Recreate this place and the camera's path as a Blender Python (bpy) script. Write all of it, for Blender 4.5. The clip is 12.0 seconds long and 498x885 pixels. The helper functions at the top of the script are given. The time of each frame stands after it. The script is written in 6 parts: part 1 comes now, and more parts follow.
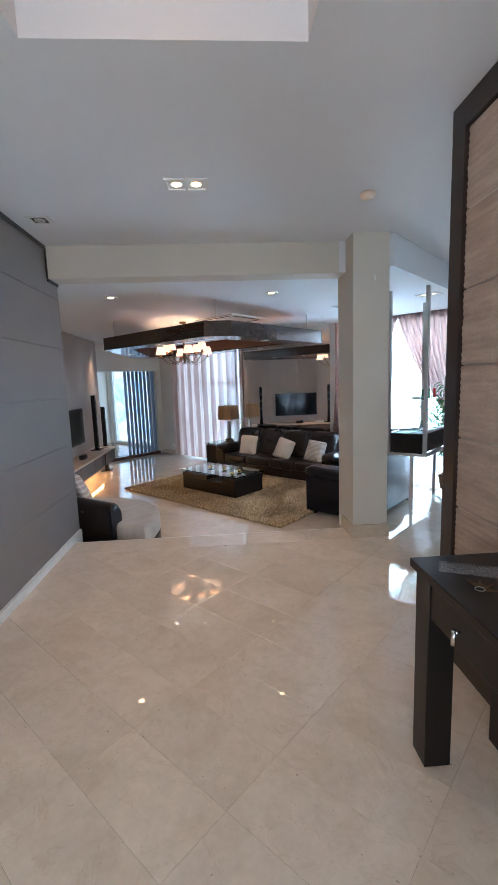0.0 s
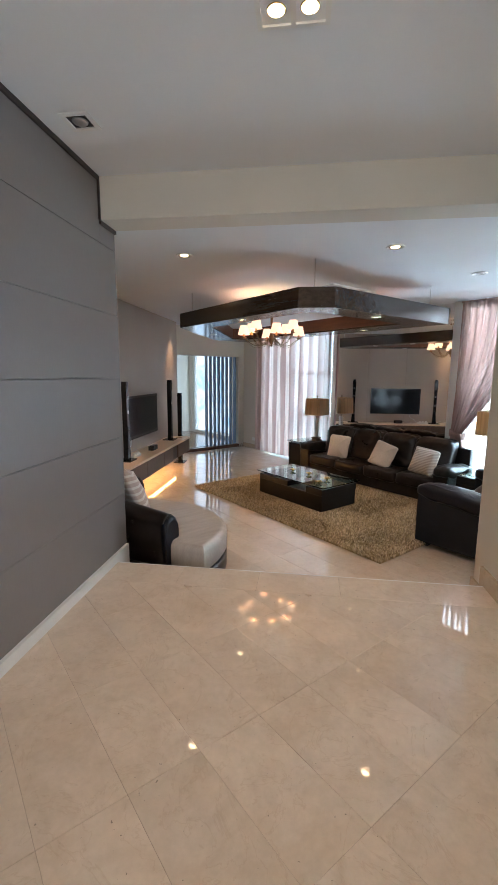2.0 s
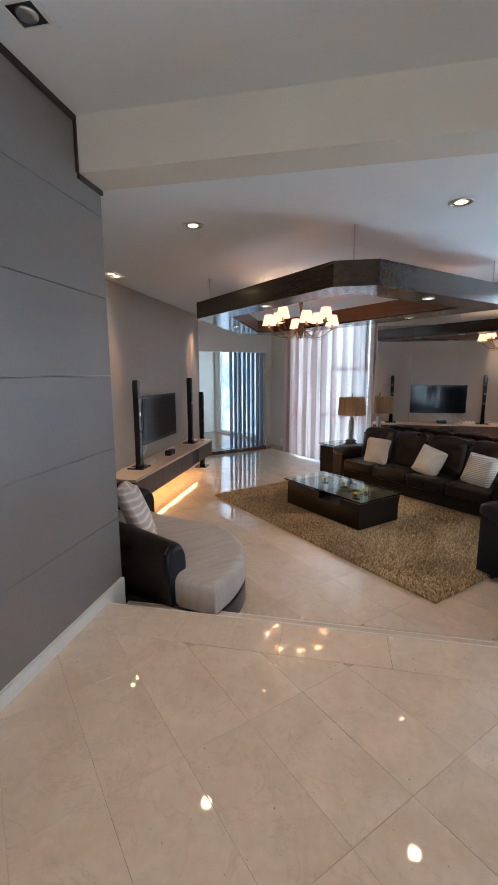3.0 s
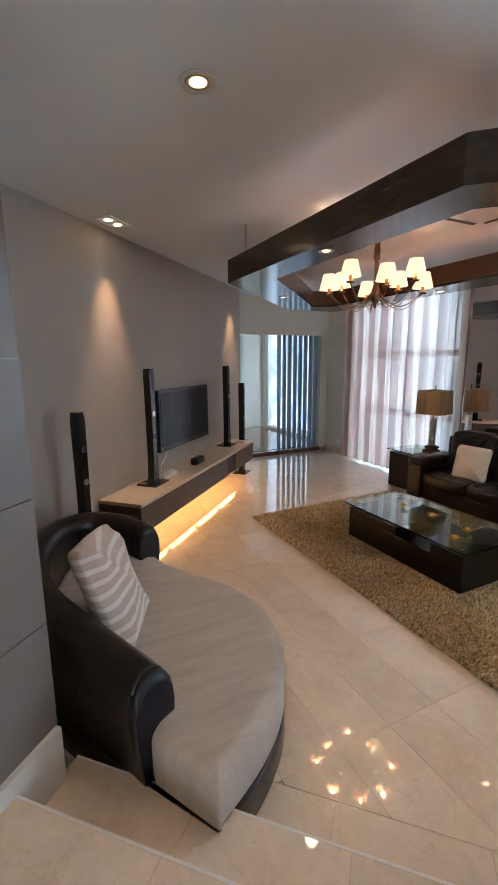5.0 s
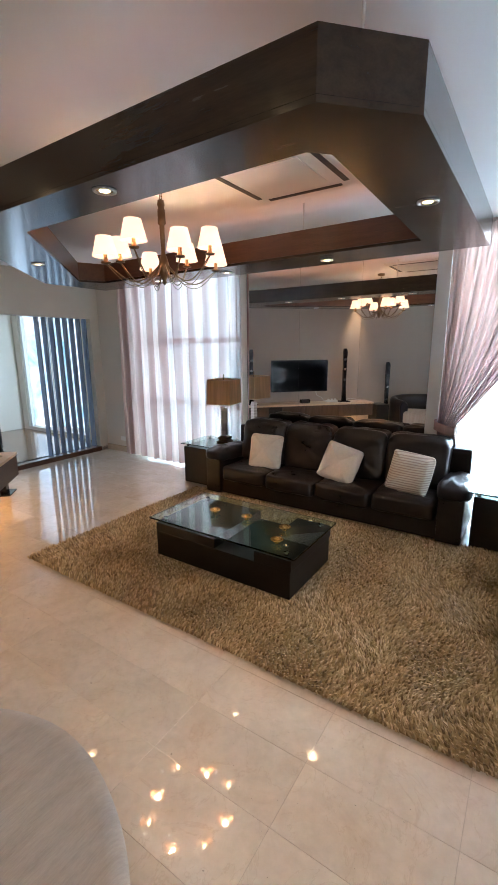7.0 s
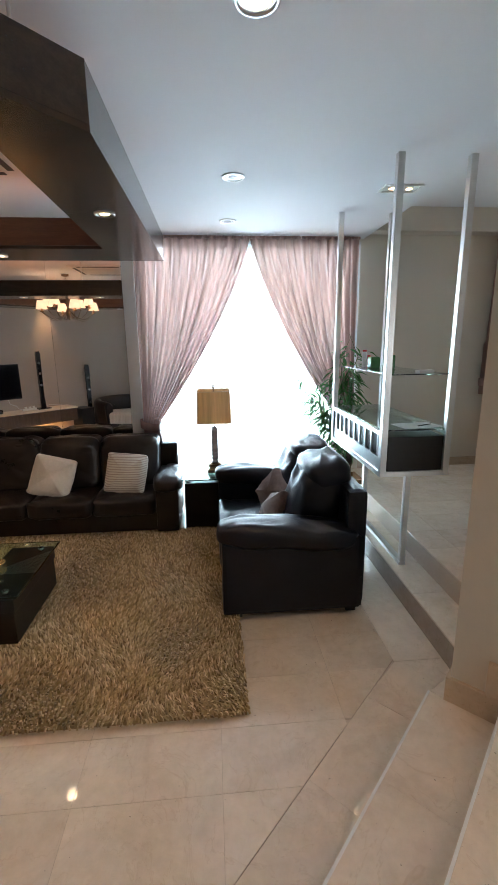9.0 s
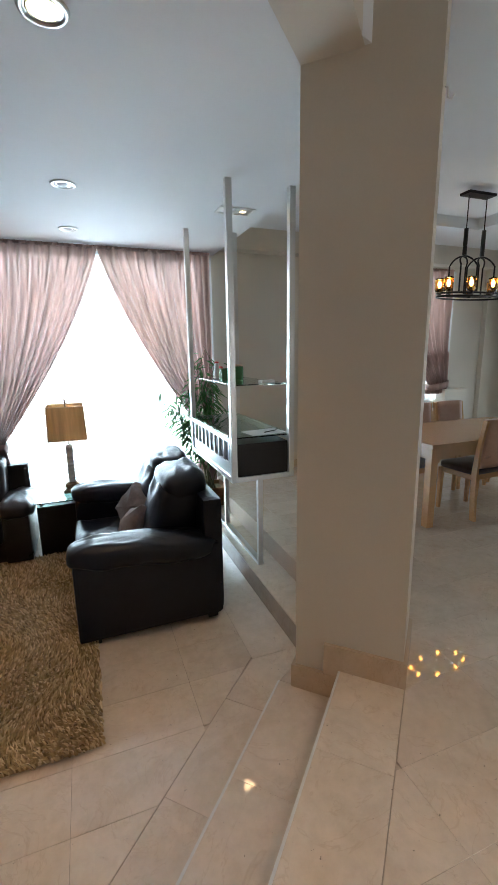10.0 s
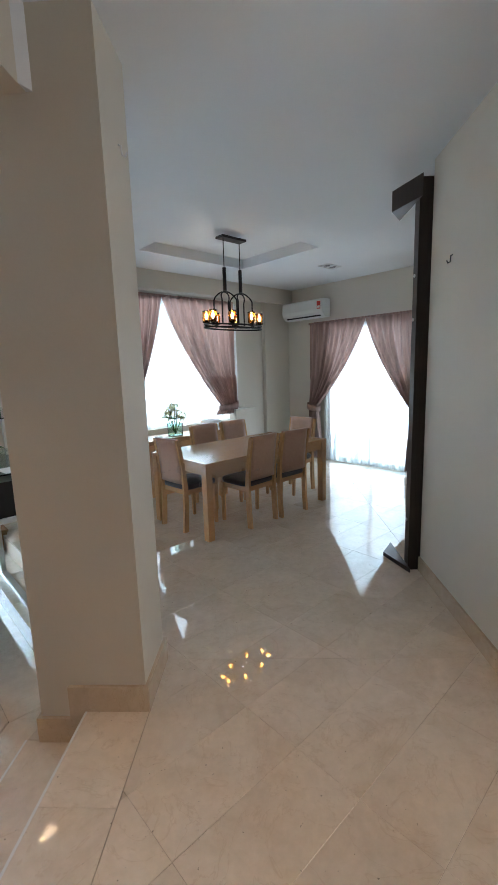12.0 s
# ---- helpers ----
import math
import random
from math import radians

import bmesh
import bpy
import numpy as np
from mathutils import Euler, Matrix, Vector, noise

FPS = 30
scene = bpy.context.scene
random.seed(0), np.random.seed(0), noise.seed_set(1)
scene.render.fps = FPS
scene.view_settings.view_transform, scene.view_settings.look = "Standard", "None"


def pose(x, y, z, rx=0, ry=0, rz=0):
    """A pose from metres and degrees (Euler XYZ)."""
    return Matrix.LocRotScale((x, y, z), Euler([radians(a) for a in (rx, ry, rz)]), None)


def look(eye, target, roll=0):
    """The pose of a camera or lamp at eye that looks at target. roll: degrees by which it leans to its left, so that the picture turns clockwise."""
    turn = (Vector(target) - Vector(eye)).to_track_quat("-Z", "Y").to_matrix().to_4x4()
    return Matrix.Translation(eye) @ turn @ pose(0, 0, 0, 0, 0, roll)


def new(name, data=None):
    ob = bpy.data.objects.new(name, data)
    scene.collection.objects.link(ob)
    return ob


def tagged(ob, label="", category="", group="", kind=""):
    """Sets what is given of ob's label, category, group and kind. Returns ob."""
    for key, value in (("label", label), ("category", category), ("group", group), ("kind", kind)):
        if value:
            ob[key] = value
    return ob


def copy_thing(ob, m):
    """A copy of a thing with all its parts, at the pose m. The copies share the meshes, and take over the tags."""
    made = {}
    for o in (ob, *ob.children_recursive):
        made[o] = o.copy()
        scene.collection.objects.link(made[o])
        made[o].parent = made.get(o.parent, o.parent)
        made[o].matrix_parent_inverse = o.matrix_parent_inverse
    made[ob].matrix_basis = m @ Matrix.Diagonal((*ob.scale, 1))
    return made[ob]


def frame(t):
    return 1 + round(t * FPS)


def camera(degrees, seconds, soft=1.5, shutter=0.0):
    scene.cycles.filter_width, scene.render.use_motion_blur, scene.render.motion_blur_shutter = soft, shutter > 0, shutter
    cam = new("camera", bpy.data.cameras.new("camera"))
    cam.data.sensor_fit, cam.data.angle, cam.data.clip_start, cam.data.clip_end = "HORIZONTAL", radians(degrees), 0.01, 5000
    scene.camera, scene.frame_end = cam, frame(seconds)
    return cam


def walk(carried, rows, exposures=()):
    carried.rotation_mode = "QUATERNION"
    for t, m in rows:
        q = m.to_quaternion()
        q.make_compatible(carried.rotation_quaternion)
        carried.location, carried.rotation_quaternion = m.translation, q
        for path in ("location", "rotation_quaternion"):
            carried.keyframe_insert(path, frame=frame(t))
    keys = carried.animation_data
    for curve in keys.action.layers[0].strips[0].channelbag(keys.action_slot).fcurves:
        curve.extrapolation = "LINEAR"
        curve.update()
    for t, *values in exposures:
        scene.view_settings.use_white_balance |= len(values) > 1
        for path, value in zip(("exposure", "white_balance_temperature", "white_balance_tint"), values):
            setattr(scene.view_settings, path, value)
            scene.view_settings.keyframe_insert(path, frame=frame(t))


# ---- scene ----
cam = camera(60.5, 12.0)
PATH = [
    (0, (0.690, 0.718, 1.607), (-0.624, 2.199, 1.322), -2.0),
    (0.5, (0.571, 0.836, 1.587), (-0.893, 2.164, 1.284), -1.1),
    (1, (0.365, 1.053, 1.566), (-1.144, 2.330, 1.263), -1.2),
    (1.5, (0.079, 1.302, 1.550), (-1.468, 2.531, 1.242), -0.4),
    (2, (-0.228, 1.517, 1.540), (-1.796, 2.717, 1.224), 0.4),
    (2.5, (-0.505, 1.777, 1.531), (-2.114, 2.920, 1.207), 0.1),
    (3, (-0.792, 2.020, 1.524), (-2.441, 3.104, 1.197), -0.2),
    (3.5, (-1.087, 2.255, 1.520), (-2.762, 3.296, 1.191), -0.5),
    (3.7, (-1.196, 2.355, 1.519), (-2.898, 3.351, 1.182), -0.8),
    (5.3, (-2.206, 2.950, 1.485), (-3.967, 3.819, 1.108), -0.4),
    (5.5, (-2.289, 2.987, 1.484), (-4.017, 3.918, 1.100), -0.5),
    (6, (-2.501, 3.044, 1.482), (-4.075, 4.208, 1.074), -0.7),
    (6.5, (-2.664, 3.137, 1.488), (-4.025, 4.538, 1.059), -0.3),
    (7, (-2.744, 3.219, 1.498), (-3.826, 4.842, 1.056), -0.5),
    (7.2, (-2.771, 3.241, 1.501), (-3.720, 4.944, 1.055), -0.8),
    (8.8, (-2.796, 3.219, 1.533), (-2.760, 5.165, 1.071), -1.1),
    (9, (-2.765, 3.210, 1.535), (-2.603, 5.152, 1.081), -0.7),
    (9.5, (-2.673, 3.181, 1.540), (-2.213, 5.080, 1.112), -0.3),
    (10, (-2.561, 3.140, 1.546), (-1.867, 4.969, 1.131), -0.9),
    (10.5, (-2.383, 3.018, 1.559), (-1.495, 4.767, 1.169), -1.1),
    (11, (-2.227, 2.911, 1.571), (-1.161, 4.562, 1.199), -1.4),
    (11.5, (-2.161, 2.861, 1.578), (-0.922, 4.390, 1.223), -1.8),
    (12, (-2.131, 2.820, 1.581), (-0.796, 4.271, 1.246), -1.8),
]
walk(cam, [(t, look(eye, target, roll)) for t, eye, target, roll in PATH], [(0, 1.85, 5450, 10), (1.5, 1.9, 6100, 10), (3.5, 1.8, 5800, 10), (5.5, 1.78, 6100, 10), (7, 2.05, 5950, 10), (9, 1.65, 6200, 10), (10, 1.55, 6300, 10), (12, 1.66, 6000, 10)])

# ---- world and light ----
S2 = math.sqrt(0.5)
FL, CL, CH = -0.34, 2.64, 2.93   # sunken floor, living ceiling, hall ceiling (the hall floor is 0)
TREAD = -0.17


def hall(a, b, z=0.0):
    """A point in the hall's own axes: a along the hall, b across it."""
    return Vector((S2 * (b - a), S2 * (a + b), z))


world = bpy.data.worlds.new("world")
scene.world = world
world.use_nodes = True
wn = world.node_tree.nodes
sky = wn.new("ShaderNodeTexSky")
sky.sky_type, sky.sun_disc = "NISHITA", False
sky.sun_elevation, sky.sun_rotation = radians(52), radians(75)
world.node_tree.links.new(sky.outputs[0], wn["Background"].inputs[0])
wn["Background"].inputs[1].default_value = 0.12
sun = new("sun", bpy.data.lights.new("sun", "SUN"))
sun.data.energy, sun.data.angle, sun.data.color = 4.0, radians(0.5), (1, 0.95, 0.88)
sun.matrix_world = look((30, 8, 38), (0, 0, 0))


def lamp(name, kind, at, aim, energy, color, size=0.1, size_y=None, angle=None, blend=0.5):
    li = bpy.data.lights.new(name, kind)
    li.energy, li.color = energy, color
    if kind == "AREA":
        li.size = size
        if size_y:
            li.shape, li.size_y = "RECTANGLE", size_y
    else:
        li.shadow_soft_size = size
    if angle:
        li.spot_size, li.spot_blend = radians(angle), blend
    ob = new(name, li)
    ob.matrix_world = look(at, aim)
    return ob


WARM = (1.0, 0.62, 0.33)

# ---- materials ----


class Nodes:
    """A small wrapper to write node materials briefly."""

    def __init__(self, name):
        self.m = bpy.data.materials.new(name)
        self.m.use_nodes = True
        self.t = self.m.node_tree
        self.b = self.t.nodes["Principled BSDF"]
        self.out = self.t.nodes["Material Output"]

    def add(self, kind, **kw):
        n = self.t.nodes.new(kind)
        for k, v in kw.items():
            if k in n.inputs:
                n.inputs[k].default_value = v
        return n

    def link(self, a, b):
        self.t.links.new(a, b)

    def coords(self, stretch=(1, 1, 1), world_space=False):
        c = self.add("ShaderNodeTexCoord")
        mp = self.add("ShaderNodeMapping")
        mp.inputs["Scale"].default_value = stretch
        if world_space:
            g = self.add("ShaderNodeNewGeometry")
            self.link(g.outputs["Position"], mp.inputs["Vector"])
        else:
            self.link(c.outputs["Object"], mp.inputs["Vector"])
        return mp.outputs[0]

    def noise(self, vec, scale, detail=4, rough=0.55, distort=0.0):
        n = self.add("ShaderNodeTexNoise", Scale=scale, Detail=detail, Roughness=rough, Distortion=distort)
        self.link(vec, n.inputs["Vector"])
        return n.outputs["Fac"]

    def ramp(self, fac, stops):
        r = self.add("ShaderNodeValToRGB")
        while len(r.color_ramp.elements) < len(stops):
            r.color_ramp.elements.new(0.5)
        for e, (p, c) in zip(r.color_ramp.elements, stops):
            e.position, e.color = p, (*c, 1)
        self.link(fac, r.inputs[0])
        return r.outputs[0]

    def math(self, op, a, b=None):
        n = self.add("ShaderNodeMath")
        n.operation = op
        for i, v in enumerate((a, b)):
            if v is None:
                continue
            if isinstance(v, (int, float)):
                n.inputs[i].default_value = v
            else:
                self.link(v, n.inputs[i])
        return n.outputs[0]

    def mix(self, fac, a, b, blend="MIX"):
        n = self.add("ShaderNodeMix")
        n.data_type, n.blend_type = "RGBA", blend
        for sock, v in ((n.inputs[0], fac), (n.inputs[6], a), (n.inputs[7], b)):
            if isinstance(v, (int, float)):
                sock.default_value = v
            elif isinstance(v, tuple):
                sock.default_value = (*v, 1)
            else:
                self.link(v, sock)
        return n.outputs[2]

    def bump(self, height, strength, distance):
        n = self.add("ShaderNodeBump", Strength=strength, Distance=distance)
        self.link(height, n.inputs["Height"])
        self.link(n.outputs[0], self.b.inputs["Normal"])
        return n


def shade(c, k):
    return tuple(min(1, v * k) for v in c)


def plain(name, c, rough=0.5, metal=0.0, grain=60.0, vary=0.12, bump=0.15, dist=0.0008, coat=0.0, stretch=(1, 1, 1), spec=0.5):
    """Paint, plaster, metal, plastic: two scales of variation, a fine relief."""
    n = Nodes(name)
    v = n.coords(stretch)
    big, fine = n.noise(v, 1.7, 3), n.noise(v, grain, 5)
    c1 = n.ramp(big, [(0.3, shade(c, 1 - vary)), (0.7, shade(c, 1 + vary))])
    c2 = n.mix(0.25, c1, n.ramp(fine, [(0.35, shade(c, 1 - 2 * vary)), (0.65, shade(c, 1 + vary))]))
    n.link(c2, n.b.inputs["Base Color"])
    n.link(n.math("ADD", n.math("MULTIPLY", big, 0.16), rough - 0.08), n.b.inputs["Roughness"])
    n.b.inputs["Metallic"].default_value = metal
    n.b.inputs["Coat Weight"].default_value = coat
    n.b.inputs["Coat Roughness"].default_value = 0.08
    n.b.inputs["Specular IOR Level"].default_value = spec
    n.bump(fine, bump, dist)
    return n.m


def wood(name, dark, light, rough=0.35, coat=0.3, along=(1, 12, 12), scale=3.0):
    n = Nodes(name)
    v = n.coords(along)
    g = n.noise(v, scale, 8, 0.65, 0.6)
    p = n.noise(v, scale * 9, 4, 0.6)
    col = n.mix(0.3, n.ramp(g, [(0.3, dark), (0.5, tuple((a + b) / 2 for a, b in zip(dark, light))), (0.72, light)]), n.ramp(p, [(0.35, dark), (0.7, light)]))
    n.link(col, n.b.inputs["Base Color"])
    n.link(n.math("ADD", n.math("MULTIPLY", g, 0.15), rough - 0.07), n.b.inputs["Roughness"])
    n.b.inputs["Coat Weight"].default_value = coat
    n.b.inputs["Specular IOR Level"].default_value = 0.35
    n.b.inputs["Coat Roughness"].default_value = 0.12
    n.bump(p, 0.15, 0.0006)
    return n.m


def marble(name, c, rough=0.07):
    """Polished cream limestone with clouds, hair veins, small pits, each tile of its own tone."""
    n = Nodes(name)
    v = n.coords(world_space=True)
    info = n.add("ShaderNodeObjectInfo")
    off = n.add("ShaderNodeVectorMath")
    off.operation = "MULTIPLY_ADD"
    comb = n.add("ShaderNodeCombineXYZ")
    for k in range(3):
        n.link(info.outputs["Random"], comb.inputs[k])
    n.link(comb.outputs[0], off.inputs[0])
    off.inputs[1].default_value = (37, 23, 11)
    n.link(v, off.inputs[2])
    w = off.outputs[0]
    cloud = n.noise(w, 3.2, 6, 0.6, 0.8)
    fine = n.noise(w, 22, 6, 0.7, 0.1)
    vein = n.noise(w, 2.3, 5, 0.6, 2.2)
    line = n.math("ABSOLUTE", n.math("SUBTRACT", vein, 0.5))
    pits = n.noise(w, 55, 2, 0.5)
    col = n.ramp(cloud, [(0.25, shade((c[0], c[1] * 0.95, c[2] * 0.87), 0.83)), (0.5, c), (0.72, shade(c, 1.13))])
    col = n.mix(0.35, col, n.ramp(fine, [(0.3, shade((c[0], c[1] * 0.96, c[2] * 0.88), 0.8)), (0.7, shade(c, 1.12))]))
    col = n.mix(n.math("MULTIPLY", n.ramp(line, [(0.0, (1, 1, 1)), (0.012, (0, 0, 0))]), 0.3), col, shade((c[0], c[1] * 0.86, c[2] * 0.7), 0.72))
    col = n.mix(n.ramp(pits, [(0.74, (0, 0, 0)), (0.78, (1, 1, 1))]), col, shade(c, 0.42))
    tone = n.math("ADD", n.math("MULTIPLY", info.outputs["Random"], 0.09), 0.94)
    tint = n.add("ShaderNodeCombineXYZ")
    for k in range(3):
        n.link(tone, tint.inputs[k])
    col = n.mix(1.0, col, tint.outputs[0], "MULTIPLY")
    n.link(col, n.b.inputs["Base Color"])
    n.link(n.math("ADD", n.math("MULTIPLY", fine, 0.02), rough - 0.01), n.b.inputs["Roughness"])
    n.b.inputs["IOR"].default_value = 1.6
    n.b.inputs["Coat Weight"].default_value = 0.35
    n.b.inputs["Coat Roughness"].default_value = 0.012
    n.bump(cloud, 0.012, 0.001)
    return n.m


def leather(name, c, rough=0.33):
    n = Nodes(name)
    v = n.coords()
    vor = n.add("ShaderNodeTexVoronoi", Scale=260.0)
    n.link(v, vor.inputs["Vector"])
    big = n.noise(v, 5, 4, 0.6)
    crease = n.noise(v, 9, 3, 0.55, 0.8)
    n.link(n.ramp(big, [(0.3, shade(c, 0.75)), (0.7, shade(c, 1.5))]), n.b.inputs["Base Color"])
    n.link(n.math("ADD", n.math("MULTIPLY", big, 0.22), rough - 0.1), n.b.inputs["Roughness"])
    h = n.math("ADD", n.math("MULTIPLY", vor.outputs["Distance"], 0.12), crease)
    n.b.inputs["Specular IOR Level"].default_value = 0.4
    n.bump(h, 0.40, 0.006)
    return n.m


def fabric(name, a, b, thread=420.0, stripes=None, rough=0.9, streak=(1, 1, 1)):
    n = Nodes(name)
    v = n.coords(streak)
    g = n.noise(v, thread * 0.12, 6, 0.7)
    big = n.noise(v, 3, 3)
    col = n.mix(0.6, n.ramp(g, [(0.35, a), (0.65, b)]), n.ramp(big, [(0.3, a), (0.7, b)]))
    if stripes:
        wv = n.add("ShaderNodeTexWave", Scale=stripes[0], Distortion=0.25)
        wv.bands_direction = stripes[2]
        n.link(n.coords(), wv.inputs["Vector"])
        col = n.mix(n.ramp(wv.outputs["Fac"], [(0.62, (0, 0, 0)), (0.72, (1, 1, 1))]), col, stripes[1])
    n.link(col, n.b.inputs["Base Color"])
    n.b.inputs["Roughness"].default_value = rough
    n.b.inputs["Sheen Weight"].default_value = 0.25
    n.bump(n.noise(v, thread, 3), 0.4, 0.0015)
    return n.m


def drape(name, c, see=0.08, through_=0.45, gloss=0.5, stripe=None):
    """Curtain cloth: part diffuse, part translucent, a little open weave."""
    n = Nodes(name)
    # vertical streaks: woven stripes, with the folds' light and dark put into colour
    v = n.coords((1, 1, 0.06))
    g = n.noise(v, 14, 5, 0.6)
    col = n.ramp(g, [(0.33, shade(c, 0.72)), (0.67, shade(c, 1.18))])
    if stripe:
        wv = n.add("ShaderNodeTexWave", Scale=stripe[0], Distortion=0.6)
        wv.bands_direction = "X"
        n.link(n.coords(), wv.inputs["Vector"])
        col = n.mix(n.ramp(wv.outputs["Fac"], [(0.2, (0, 0, 0)), (0.9, (1, 1, 1))]), col, stripe[1])
    n.link(col, n.b.inputs["Base Color"])
    n.b.inputs["Roughness"].default_value = gloss
    tr = n.add("ShaderNodeBsdfTranslucent")
    n.link(col, tr.inputs[0])
    tp = n.add("ShaderNodeBsdfTransparent")
    m1, m2 = n.add("ShaderNodeMixShader"), n.add("ShaderNodeMixShader")
    m1.inputs[0].default_value, m2.inputs[0].default_value = through_, see
    n.link(n.b.outputs[0], m1.inputs[1])
    n.link(tr.outputs[0], m1.inputs[2])
    n.link(m1.outputs[0], m2.inputs[1])
    n.link(tp.outputs[0], m2.inputs[2])
    n.link(m2.outputs[0], n.out.inputs[0])
    n.bump(n.noise(n.coords((1, 1, 1)), 380, 2), 0.2, 0.001)
    return n.m


def glass(name, tint=(0.9, 0.98, 0.96), rough=0.01):
    n = Nodes(name)
    n.b.inputs["Base Color"].default_value = (*tint, 1)
    n.b.inputs["Transmission Weight"].default_value = 1
    n.b.inputs["Roughness"].default_value = rough
    n.b.inputs["IOR"].default_value = 1.5
    return n.m


def glow(name, c, strength):
    n = Nodes(name)
    n.b.inputs["Base Color"].default_value = (*c, 1)
    n.b.inputs["Emission Color"].default_value = (*c, 1)
    n.b.inputs["Emission Strength"].default_value = strength
    return n.m


def backdrop_mat(name, strength, dark):
    """The bright, blurred garden outside: pale sky above, washed greens and greys below."""
    n = Nodes(name)
    v = n.coords()
    g = n.noise(v, 1.3, 4, 0.6, 0.5)
    col = n.ramp(g, [(0.35, dark), (0.55, (0.72, 0.87, 1.0)), (0.7, (0.84, 0.93, 1))])
    em = n.add("ShaderNodeEmission", Strength=strength)
    n.link(col, em.inputs[0])
    n.link(em.outputs[0], n.out.inputs[0])
    return n.m


